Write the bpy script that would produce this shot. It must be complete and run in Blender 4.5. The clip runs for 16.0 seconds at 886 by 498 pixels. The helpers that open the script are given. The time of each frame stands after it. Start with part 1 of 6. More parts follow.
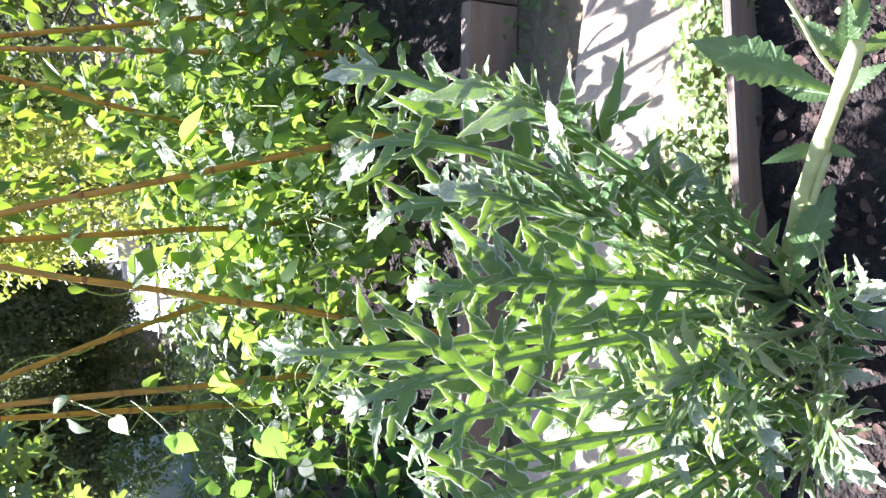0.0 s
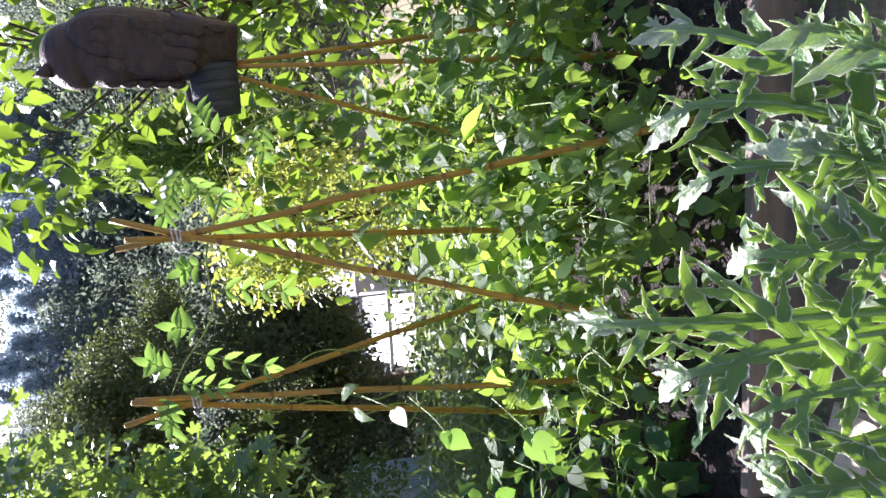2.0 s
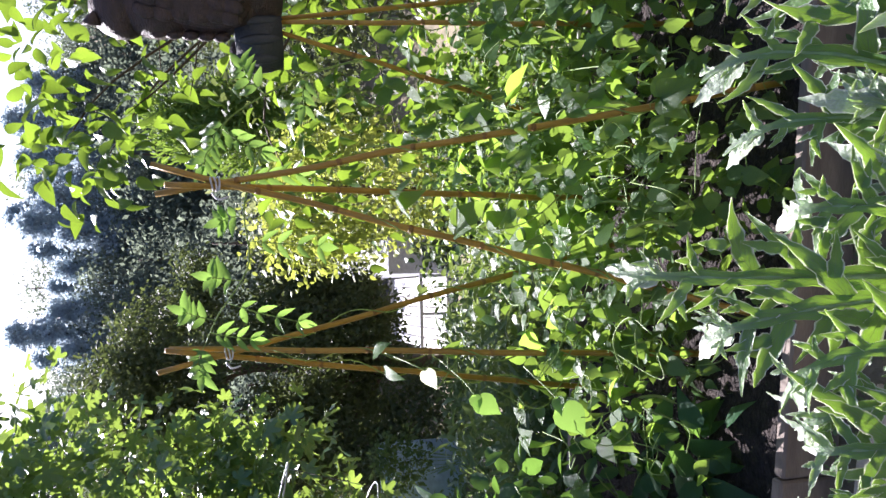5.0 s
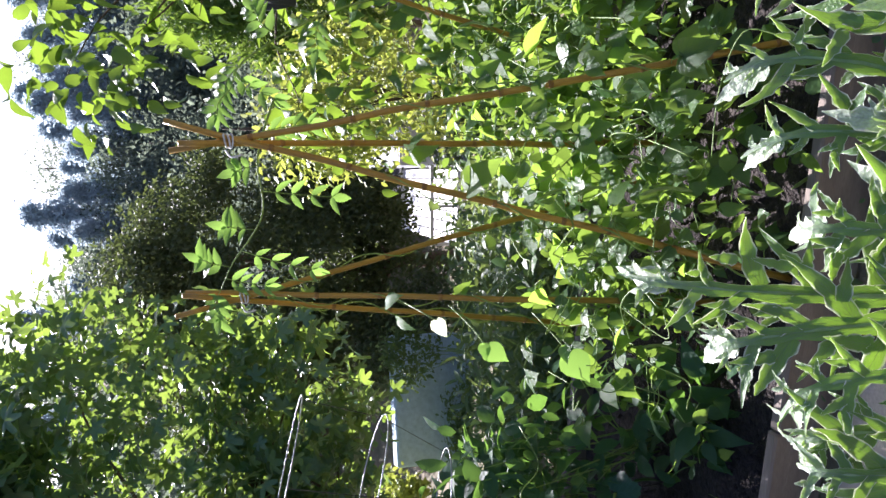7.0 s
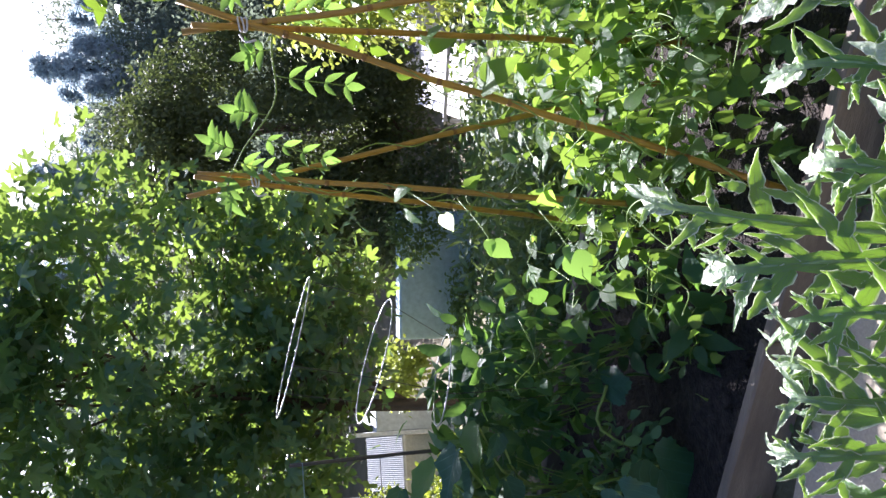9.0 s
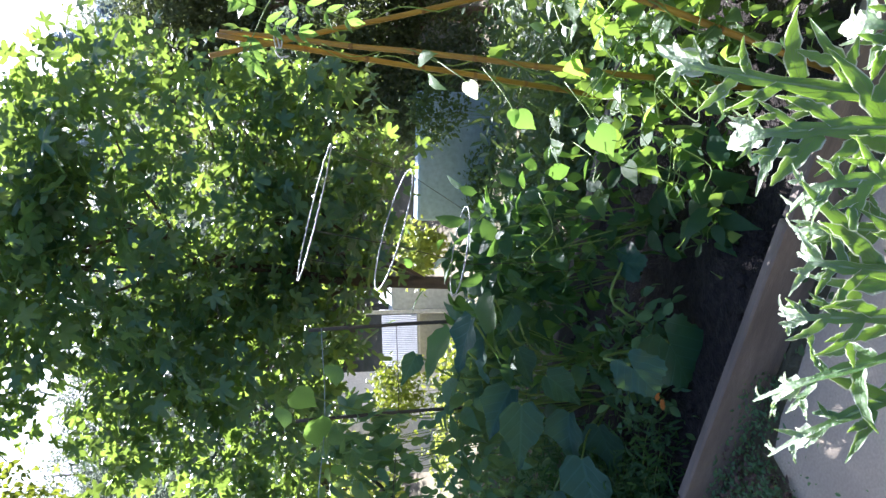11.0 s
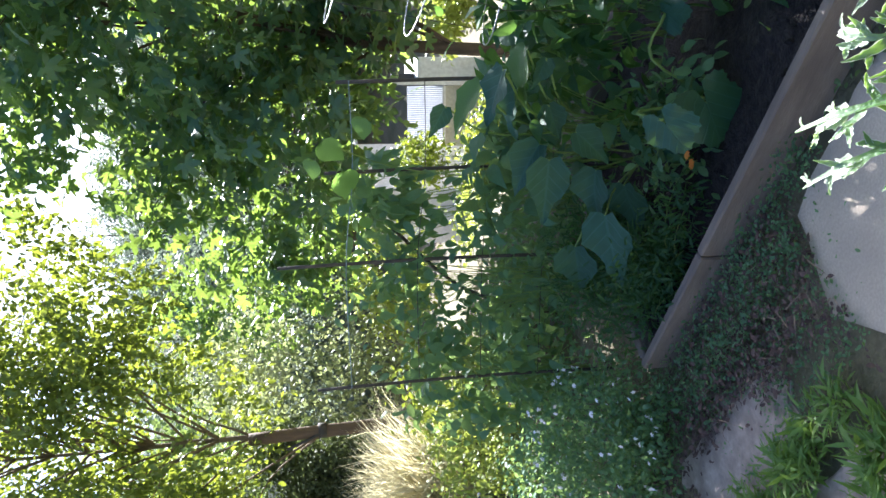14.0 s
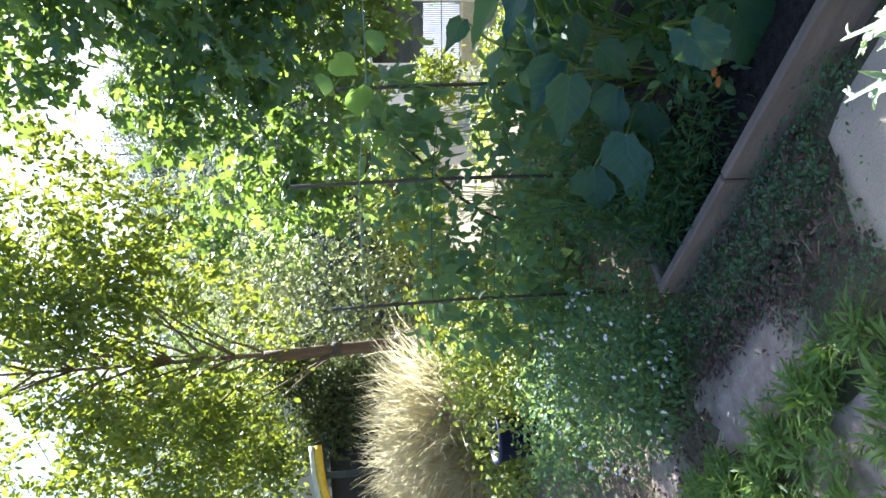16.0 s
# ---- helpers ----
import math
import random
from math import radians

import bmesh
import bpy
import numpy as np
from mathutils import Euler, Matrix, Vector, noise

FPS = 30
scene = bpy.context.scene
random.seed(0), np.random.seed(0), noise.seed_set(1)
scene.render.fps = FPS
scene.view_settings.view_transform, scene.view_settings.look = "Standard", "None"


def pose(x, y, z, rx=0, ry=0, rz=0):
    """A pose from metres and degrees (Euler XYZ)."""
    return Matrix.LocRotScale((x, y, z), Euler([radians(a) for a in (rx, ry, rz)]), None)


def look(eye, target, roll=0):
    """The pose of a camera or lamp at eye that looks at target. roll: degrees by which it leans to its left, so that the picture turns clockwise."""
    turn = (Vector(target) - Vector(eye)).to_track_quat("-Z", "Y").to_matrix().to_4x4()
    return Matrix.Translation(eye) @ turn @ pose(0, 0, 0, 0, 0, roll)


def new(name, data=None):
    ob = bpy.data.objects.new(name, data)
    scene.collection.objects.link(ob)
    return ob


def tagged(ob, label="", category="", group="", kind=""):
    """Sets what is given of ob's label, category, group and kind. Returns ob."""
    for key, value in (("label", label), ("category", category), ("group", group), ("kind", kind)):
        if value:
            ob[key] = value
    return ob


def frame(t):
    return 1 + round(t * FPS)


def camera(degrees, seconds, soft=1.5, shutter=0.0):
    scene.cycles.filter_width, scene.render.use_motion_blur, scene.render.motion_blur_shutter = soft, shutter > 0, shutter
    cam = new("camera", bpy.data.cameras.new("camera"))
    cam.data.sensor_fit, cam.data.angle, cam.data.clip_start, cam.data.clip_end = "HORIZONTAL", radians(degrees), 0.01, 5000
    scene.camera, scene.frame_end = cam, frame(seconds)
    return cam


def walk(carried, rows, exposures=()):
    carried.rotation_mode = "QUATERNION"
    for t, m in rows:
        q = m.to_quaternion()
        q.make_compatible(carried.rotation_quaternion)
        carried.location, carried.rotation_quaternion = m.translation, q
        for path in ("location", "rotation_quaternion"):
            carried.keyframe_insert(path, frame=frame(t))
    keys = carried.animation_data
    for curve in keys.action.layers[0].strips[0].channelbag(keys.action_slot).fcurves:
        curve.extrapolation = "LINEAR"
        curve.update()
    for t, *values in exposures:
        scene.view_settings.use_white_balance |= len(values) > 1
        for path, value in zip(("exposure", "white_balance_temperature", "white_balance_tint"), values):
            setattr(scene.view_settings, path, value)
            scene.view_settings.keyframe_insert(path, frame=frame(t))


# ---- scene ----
cam = camera(57.4, 16.0)
PATH = [
    (0, (0.004, -0.001, 1.335), (0.001, 1.660, 0.220), -94.29),
    (0.5, (-0.031, 0.052, 1.369), (-0.069, 1.801, 0.399), -94.36),
    (1, (-0.054, 0.082, 1.417), (-0.073, 1.894, 0.570), -93.23),
    (1.5, (-0.074, 0.095, 1.443), (-0.029, 1.954, 0.708), -92.74),
    (2, (-0.091, 0.107, 1.443), (0.042, 1.997, 0.803), -92.41),
    (2.5, (-0.111, 0.115, 1.444), (0.071, 2.018, 0.857), -91.93),
    (3, (-0.128, 0.122, 1.444), (0.051, 2.031, 0.876), -91.78),
    (3.5, (-0.148, 0.128, 1.445), (0.007, 2.040, 0.879), -91.36),
    (4, (-0.164, 0.133, 1.445), (-0.027, 2.046, 0.880), -90.87),
    (6.5, (-0.046, 0.130, 1.448), (-0.103, 2.056, 0.915), -90.51),
    (7, (0.012, 0.124, 1.451), (-0.164, 2.044, 0.920), -91.29),
    (7.5, (0.041, 0.117, 1.457), (-0.244, 2.025, 0.929), -91.22),
    (8, (0.064, 0.117, 1.452), (-0.311, 2.011, 0.931), -90.97),
    (10.5, (0.047, 0.102, 1.462), (-0.598, 1.935, 0.989), -90.31),
    (11, (0.025, 0.096, 1.464), (-0.726, 1.892, 1.004), -90.56),
    (11.5, (0.001, 0.094, 1.464), (-0.854, 1.845, 1.016), -90.86),
    (12, (-0.016, 0.088, 1.466), (-0.973, 1.789, 1.030), -91.20),
    (12.5, (-0.028, 0.091, 1.463), (-1.077, 1.740, 1.041), -91.73),
    (13, (-0.040, 0.088, 1.463), (-1.164, 1.692, 1.055), -92.01),
    (13.5, (-0.049, 0.083, 1.471), (-1.231, 1.646, 1.072), -92.24),
    (14, (-0.058, 0.077, 1.476), (-1.284, 1.609, 1.087), -92.27),
    (14.5, (-0.069, 0.080, 1.472), (-1.333, 1.583, 1.095), -92.26),
    (15, (-0.074, 0.095, 1.467), (-1.380, 1.565, 1.102), -92.42),
    (15.5, (-0.083, 0.107, 1.464), (-1.429, 1.544, 1.112), -92.60),
    (16, (-0.101, 0.112, 1.466), (-1.474, 1.525, 1.120), -92.58),
]
EXPOSURES = [(0, 2.72, 5850, 25), (0.5, 2.48, 5880, 25), (1.5, 2.26, 5900, 26), (3.5, 1.97, 5900, 26), (8, 2.0, 5820, 24), (12, 2.5, 5650, 18), (16, 2.6, 5720, 15)]
walk(cam, [(t, look(eye, target, roll)) for t, eye, target, roll in PATH], EXPOSURES)

# ---- world, sun, exposure ----
SUN_ELEVATION, SUN_LEFT = 37.0, 15.0   # degrees up, degrees to the left of straight ahead
world = bpy.data.worlds.new("sky")
scene.world = world
world.use_nodes = True
wn = world.node_tree.nodes
sky = wn.new("ShaderNodeTexSky")
sky.sky_type, sky.sun_disc = "NISHITA", False
sky.sun_elevation, sky.sun_rotation = radians(SUN_ELEVATION), radians(-SUN_LEFT)
sky.dust_density, sky.air_density = 2.0, 1.0
wn["Background"].inputs["Strength"].default_value = 0.052
world.node_tree.links.new(sky.outputs["Color"], wn["Background"].inputs["Color"])
to_sun = Vector((-math.sin(radians(SUN_LEFT)) * math.cos(radians(SUN_ELEVATION)),
                 math.cos(radians(SUN_LEFT)) * math.cos(radians(SUN_ELEVATION)), math.sin(radians(SUN_ELEVATION))))
sun = new("sun", bpy.data.lights.new("sun", "SUN"))
sun.data.energy, sun.data.angle, sun.data.color = 5.0, radians(0.5), (1.0, 0.95, 0.86)
sun.matrix_world = look((0, 0, 30), tuple(Vector((0, 0, 30)) - to_sun))


# ---- materials ----
def material(name):
    m = bpy.data.materials.new(name)
    m.use_nodes = True
    return m, m.node_tree.nodes, m.node_tree.links, m.node_tree.nodes["Principled BSDF"]


def mixed(nodes, links, fac, a, b, mode="MIX"):
    """A colour mix; fac, a and b are sockets or values."""
    n = nodes.new("ShaderNodeMix")
    n.data_type, n.blend_type = "RGBA", mode
    for socket, value in ((n.inputs[0], fac), (n.inputs[6], a), (n.inputs[7], b)):
        if isinstance(value, bpy.types.NodeSocket):
            links.new(value, socket)
        else:
            socket.default_value = value if not isinstance(value, tuple) else (*value, 1)
    return n.outputs[2]


def noise_fac(nodes, links, scale, detail=4, low=0.35, high=0.65, stretch=None):
    n = nodes.new("ShaderNodeTexNoise")
    n.inputs["Scale"].default_value, n.inputs["Detail"].default_value = scale, detail
    co = nodes.new("ShaderNodeTexCoord")
    if stretch:
        mp = nodes.new("ShaderNodeMapping")
        mp.inputs["Scale"].default_value = stretch
        links.new(co.outputs["Object"], mp.inputs["Vector"])
        links.new(mp.outputs["Vector"], n.inputs["Vector"])
    else:
        links.new(co.outputs["Object"], n.inputs["Vector"])
    r = nodes.new("ShaderNodeMapRange")
    r.inputs["From Min"].default_value, r.inputs["From Max"].default_value = low, high
    links.new(n.outputs["Fac"], r.inputs["Value"])
    return r.outputs["Result"]


def bump(nodes, links, bsdf, fac, strength, distance):
    b = nodes.new("ShaderNodeBump")
    b.inputs["Strength"].default_value, b.inputs["Distance"].default_value = strength, distance
    links.new(fac, b.inputs["Height"])
    links.new(b.outputs["Normal"], bsdf.inputs["Normal"])


def surface(name, colour, colour2, scale, rough=0.85, fine=None, bumps=0.3, depth=0.004, stretch=None, metallic=0.0, spec=0.5):
    """Stone, earth, wood or paint: two colours mixed at two scales, with relief."""
    m, nodes, links, bsdf = material(name)
    fine = fine or scale * 8
    a = noise_fac(nodes, links, scale, 5, 0.35, 0.65, stretch)
    b = noise_fac(nodes, links, fine, 3, 0.3, 0.7, stretch)
    base = mixed(nodes, links, a, colour, colour2)
    dark = tuple(c * 0.55 for c in colour)
    half = nodes.new("ShaderNodeMath")
    half.operation = "MULTIPLY"
    half.inputs[1].default_value = 0.5
    links.new(b, half.inputs[0])
    links.new(mixed(nodes, links, half.outputs[0], base, dark), bsdf.inputs["Base Color"])
    bsdf.inputs["Roughness"].default_value, bsdf.inputs["Metallic"].default_value = rough, metallic
    bsdf.inputs["Specular IOR Level"].default_value = spec
    bump(nodes, links, bsdf, b, bumps, depth)
    return m


def maths(nodes, links, op, a, b=None):
    n = nodes.new("ShaderNodeMath")
    n.operation = op
    for socket, value in zip(n.inputs, (a, b)):
        if isinstance(value, bpy.types.NodeSocket):
            links.new(value, socket)
        elif value is not None:
            socket.default_value = value
    return n.outputs[0]


def vein_mask(nodes, links, coords, pairs, slant, rib):
    """1 on the midrib and on the slanting side veins of a leaf; x runs across it and y along it."""
    sep = nodes.new("ShaderNodeSeparateXYZ")
    links.new(nodes.new("ShaderNodeTexCoord").outputs[coords], sep.inputs[0])
    across = maths(nodes, links, "ABSOLUTE", sep.outputs["X"])
    run = maths(nodes, links, "SUBTRACT", sep.outputs["Y"], maths(nodes, links, "MULTIPLY", across, slant))
    wave = maths(nodes, links, "SINE", maths(nodes, links, "MULTIPLY", run, 6.283 * pairs))
    r = nodes.new("ShaderNodeMapRange")
    r.interpolation_type = "SMOOTHSTEP"
    r.inputs["From Min"].default_value, r.inputs["From Max"].default_value = 0.82, 1.0
    links.new(wave, r.inputs["Value"])
    mid = nodes.new("ShaderNodeMapRange")
    mid.inputs["From Min"].default_value, mid.inputs["From Max"].default_value = rib, rib * 0.4
    links.new(across, mid.inputs["Value"])
    return maths(nodes, links, "MAXIMUM", r.outputs["Result"], mid.outputs["Result"])


def foliage(name, colour, colour2, through_colour, rough=0.45, share=0.45, by_object=False, grain=60.0, spec=0.5, veins=None):
    """A leaf: light passes through it; each leaf differs a little. veins: what vein_mask takes."""
    m, nodes, links, bsdf = material(name)
    if by_object:
        rnd = nodes.new("ShaderNodeObjectInfo").outputs["Random"]
    else:
        rnd = nodes.new("ShaderNodeNewGeometry").outputs["Random Per Island"]
    spots = noise_fac(nodes, links, grain, 3, 0.4, 0.75)
    base = mixed(nodes, links, rnd, colour, colour2)
    base = mixed(nodes, links, maths(nodes, links, "MULTIPLY", spots, 0.3), base, tuple(min(1, c * 1.8) for c in colour2))
    lit = mixed(nodes, links, rnd, through_colour, tuple(c * 0.55 for c in through_colour))
    relief = spots
    if veins:
        mask = vein_mask(nodes, links, *veins)
        soft = maths(nodes, links, "MULTIPLY", mask, 0.28 if veins[0] == "Object" else 0.7)
        base = mixed(nodes, links, soft, base, tuple(min(1, c * 2.2 + 0.03) for c in colour2))
        lit = mixed(nodes, links, maths(nodes, links, "MULTIPLY", mask, 0.3), lit, tuple(c * 0.35 for c in through_colour))
        relief = maths(nodes, links, "SUBTRACT", maths(nodes, links, "MULTIPLY", spots, 0.4), mask)
    links.new(base, bsdf.inputs["Base Color"])
    bsdf.inputs["Roughness"].default_value = rough
    bsdf.inputs["Specular IOR Level"].default_value = spec
    bump(nodes, links, bsdf, relief, 0.35, 0.005)
    tr = nodes.new("ShaderNodeBsdfTranslucent")
    links.new(lit, tr.inputs["Color"])
    mx = nodes.new("ShaderNodeMixShader")
    mx.inputs["Fac"].default_value = share
    links.new(bsdf.outputs["BSDF"], mx.inputs[1])
    links.new(tr.outputs["BSDF"], mx.inputs[2])
    links.new(mx.outputs["Shader"], nodes["Material Output"].inputs["Surface"])
    return m


M_EARTH = surface("dry_earth", (0.21, 0.17, 0.105), (0.12, 0.115, 0.055), 1.3, 0.95, 30, 0.6, 0.02)
M_SOIL = surface("dark_soil", (0.016, 0.011, 0.010), (0.056, 0.040, 0.033), 30, 0.95, 90, 1.0, 0.02)
M_CONCRETE = surface("concrete", (0.54, 0.455, 0.34), (0.41, 0.345, 0.26), 3, 0.9, 120, 0.25, 0.003)
M_STONE = surface("pale_stone", (0.44, 0.355, 0.28), (0.27, 0.215, 0.165), 14, 0.9, 60, 0.4, 0.006)
M_BOARD = surface("weathered_board", (0.22, 0.18, 0.145), (0.13, 0.105, 0.085), 2.2, 0.85, 30, 0.4, 0.003, (1, 9, 9))
M_CANE = surface("bamboo", (0.37, 0.225, 0.025), (0.23, 0.13, 0.015), 5, 0.35, 60, 0.15, 0.002, (8, 8, 1))
M_NODE = surface("bamboo_node", (0.17, 0.085, 0.015), (0.28, 0.15, 0.03), 40, 0.6)
M_TIE = surface("twine", (0.66, 0.66, 0.68), (0.45, 0.45, 0.48), 60, 0.7)
M_OWL = surface("owl_paint", (0.06, 0.036, 0.03), (0.02, 0.015, 0.015), 18, 0.55, 90, 0.4, 0.006, (1, 1, 3))
M_OWLBASE = surface("owl_base_paint", (0.022, 0.028, 0.033), (0.04, 0.045, 0.05), 20, 0.6)
M_BARK = surface("bark", (0.13, 0.095, 0.065), (0.07, 0.052, 0.04), 8, 0.9, 60, 0.8, 0.01, (3, 3, 0.6))
M_TWIG = surface("twig", (0.085, 0.055, 0.03), (0.05, 0.035, 0.022), 20, 0.8)
M_PALEBARK = surface("pale_bark", (0.22, 0.165, 0.10), (0.13, 0.10, 0.065), 8, 0.9, 60, 0.6, 0.008, (3, 3, 0.6))
M_TANPOST = surface("tan_post", (0.15, 0.10, 0.055), (0.10, 0.068, 0.04), 5, 0.8, 40, 0.4, 0.004, (4, 4, 0.6))
M_ORANGE = surface("orange_petal", (0.75, 0.25, 0.02), (0.6, 0.18, 0.02), 50, 0.6)
M_LITTER = surface("leaf_litter", (0.085, 0.05, 0.042), (0.15, 0.095, 0.07), 30, 0.9)
M_WIRE = surface("galvanised_wire", (0.46, 0.47, 0.48), (0.34, 0.35, 0.36), 40, 0.35, metallic=0.8)
M_STAKE = surface("stake", (0.055, 0.05, 0.04), (0.09, 0.075, 0.055), 20, 0.8)
M_STRING = surface("string", (0.16, 0.24, 0.26), (0.30, 0.40, 0.42), 14, 0.7)
M_WHITE = surface("white_paint", (0.80, 0.79, 0.77), (0.70, 0.70, 0.69), 2, 0.7, 20, 0.1)
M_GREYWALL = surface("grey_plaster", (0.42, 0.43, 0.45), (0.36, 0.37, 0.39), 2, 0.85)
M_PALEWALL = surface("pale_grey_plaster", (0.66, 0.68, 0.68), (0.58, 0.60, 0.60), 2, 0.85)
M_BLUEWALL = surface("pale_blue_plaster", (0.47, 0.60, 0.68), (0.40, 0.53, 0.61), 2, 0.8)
M_CREAM = surface("cream_paint", (0.60, 0.58, 0.50), (0.50, 0.48, 0.42), 3, 0.8)
M_SHEET = surface("corrugated_sheet", (0.52, 0.53, 0.54), (0.43, 0.45, 0.46), 4, 0.55, metallic=0.2)
M_ROOF = surface("dark_roof", (0.035, 0.038, 0.038), (0.025, 0.027, 0.027), 4, 0.9)
M_GREENROOF = surface("green_shed_paint", (0.07, 0.08, 0.068), (0.05, 0.058, 0.05), 4, 1.0, spec=0.05)
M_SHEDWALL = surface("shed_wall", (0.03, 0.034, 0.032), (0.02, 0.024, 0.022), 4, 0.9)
M_YELLOW = surface("yellow_plastic", (0.78, 0.52, 0.03), (0.70, 0.46, 0.03), 3, 0.35)
M_PALEPLASTIC = surface("pale_plastic", (0.60, 0.64, 0.52), (0.5, 0.56, 0.45), 3, 0.4)
M_DEADLEAF = surface("dead_stalks", (0.36, 0.27, 0.17), (0.24, 0.15, 0.10), 30, 0.9)
M_PETAL = surface("white_petal", (0.80, 0.80, 0.80), (0.7, 0.7, 0.72), 40, 0.6)
M_BLUECLOTH = surface("dark_blue_tub", (0.01, 0.015, 0.06), (0.015, 0.02, 0.08), 10, 0.5)

def artichoke_skin():
    """Wrinkled grey-green leaf: pale veins, a felted margin whitened for sun glint, and silvery down painted brighter
    for sunlight towards the leaf's end.
    """
    m, nodes, links, bsdf = material("artichoke_leaf")
    rnd = nodes.new("ShaderNodeObjectInfo").outputs["Random"]
    blotch = noise_fac(nodes, links, 22, 4, 0.35, 0.7)
    fine = noise_fac(nodes, links, 190, 3, 0.3, 0.7)
    wrinkle = noise_fac(nodes, links, 75, 4, 0.3, 0.7)
    base = mixed(nodes, links, rnd, (0.05, 0.138, 0.048), (0.095, 0.2, 0.062))
    base = mixed(nodes, links, maths(nodes, links, "MULTIPLY", blotch, 0.35), base, (0.11, 0.21, 0.075))
    veins = vein_mask(nodes, links, "UV", 7, 0.4, 0.06)
    base = mixed(nodes, links, maths(nodes, links, "MULTIPLY", veins, 0.55), base, (0.27, 0.36, 0.17))
    at = nodes.new("ShaderNodeUVMap")
    at.uv_map = "run"
    along = nodes.new("ShaderNodeSeparateXYZ")
    links.new(at.outputs["UV"], along.inputs[0])
    # silvery down, with sunlight on the tips put into its colour
    down = nodes.new("ShaderNodeMapRange")
    down.inputs["From Min"].default_value, down.inputs["From Max"].default_value, down.inputs["To Max"].default_value = 0.76, 1.03, 0.85
    links.new(along.outputs["X"], down.inputs["Value"])
    sunlit_down = maths(nodes, links, "MULTIPLY", down.outputs["Result"], maths(nodes, links, "ADD", maths(nodes, links, "MULTIPLY", fine, 0.5), 0.5))
    base = mixed(nodes, links, sunlit_down, base, (0.62, 0.66, 0.58))
    side = nodes.new("ShaderNodeSeparateXYZ")
    links.new(nodes.new("ShaderNodeTexCoord").outputs["UV"], side.inputs[0])
    # pale felt margin, painted whiter for sun catching the curled edge
    rim = nodes.new("ShaderNodeMapRange")
    rim.inputs["From Min"].default_value, rim.inputs["From Max"].default_value = 0.8, 0.95
    links.new(maths(nodes, links, "ABSOLUTE", side.outputs["X"]), rim.inputs["Value"])
    base = mixed(nodes, links, rim.outputs["Result"], base, (0.62, 0.66, 0.55))
    links.new(base, bsdf.inputs["Base Color"])
    bsdf.inputs["Roughness"].default_value, bsdf.inputs["Specular IOR Level"].default_value = 0.42, 0.6
    bsdf.inputs["Sheen Weight"].default_value, bsdf.inputs["Sheen Roughness"].default_value = 0.1, 0.4
    relief = maths(nodes, links, "SUBTRACT", maths(nodes, links, "ADD", wrinkle, maths(nodes, links, "MULTIPLY", fine, 0.3)), veins)
    bump(nodes, links, bsdf, relief, 0.6, 0.003)
    tr = nodes.new("ShaderNodeBsdfTranslucent")
    lit = mixed(nodes, links, veins, (0.50, 0.80, 0.08), (0.26, 0.42, 0.05))
    links.new(mixed(nodes, links, rim.outputs["Result"], lit, (0.62, 0.66, 0.5)), tr.inputs["Color"])
    mx = nodes.new("ShaderNodeMixShader")
    mx.inputs["Fac"].default_value = 0.29
    links.new(bsdf.outputs["BSDF"], mx.inputs[1])
    links.new(tr.outputs["BSDF"], mx.inputs[2])
    links.new(mx.outputs["Shader"], nodes["Material Output"].inputs["Surface"])
    return m


F_ARTI = artichoke_skin()
F_FELT = foliage("artichoke_felt", (0.54, 0.59, 0.49), (0.64, 0.68, 0.58), (0.88, 0.96, 0.64), 0.7, 0.74, True, 70, 0.2)
F_STALK = foliage("flower_stalk_skin", (0.40, 0.47, 0.22), (0.50, 0.56, 0.30), (0.6, 0.7, 0.25), 0.42, 0.2, True, 40, 0.5)
F_STALKLEAF = foliage("stalk_leaf", (0.085, 0.17, 0.06), (0.12, 0.22, 0.085), (0.4, 0.6, 0.12), 0.36, 0.36, True, 60, 0.6, ("Object", 6, 1.0, 0.02))
F_RIB = foliage("artichoke_rib", (0.20, 0.32, 0.15), (0.26, 0.38, 0.19), (0.4, 0.6, 0.2), 0.4, 0.25, True)
F_BEAN = foliage("bean_leaf", (0.032, 0.085, 0.03), (0.065, 0.13, 0.045), (0.47, 0.72, 0.09), 0.42, 0.5, True, 90, 0.35, ("Object", 6, 1.0, 0.02))
F_BEANLOW = foliage("bean_leaf_cloud", (0.035, 0.09, 0.033), (0.07, 0.14, 0.042), (0.32, 0.50, 0.06), 0.4, 0.44, False, 90, 0.4)
F_VINE = foliage("vine_leaf", (0.06, 0.155, 0.045), (0.09, 0.2, 0.055), (0.31, 0.53, 0.09), 0.4, 0.45, True)
F_STEM = foliage("green_stem", (0.13, 0.22, 0.05), (0.19, 0.28, 0.07), (0.4, 0.55, 0.1), 0.5, 0.2)
F_APPLE = foliage("fruit_tree_leaf", (0.03, 0.09, 0.022), (0.055, 0.13, 0.03), (0.28, 0.44, 0.035), 0.4, 0.38, False, 60, 0.4)
F_GOLD = foliage("golden_shrub_leaf", (0.17, 0.23, 0.045), (0.25, 0.30, 0.06), (0.54, 0.62, 0.10), 0.5, 0.4)
F_DARK = foliage("evergreen_leaf", (0.05, 0.07, 0.035), (0.095, 0.115, 0.06), (0.20, 0.26, 0.07), 0.6, 0.24, False, 60, 0.15)
# needles coloured pale blue to stand for haze over the far hill
F_HAZEPINE = foliage("hazed_conifer_needles", (0.36, 0.43, 0.48), (0.42, 0.48, 0.52), (0.6, 0.72, 0.78), 0.95, 0.55, False, 2, 0.05)
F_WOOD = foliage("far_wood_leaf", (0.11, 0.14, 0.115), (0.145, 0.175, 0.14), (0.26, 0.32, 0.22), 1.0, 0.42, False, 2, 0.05)
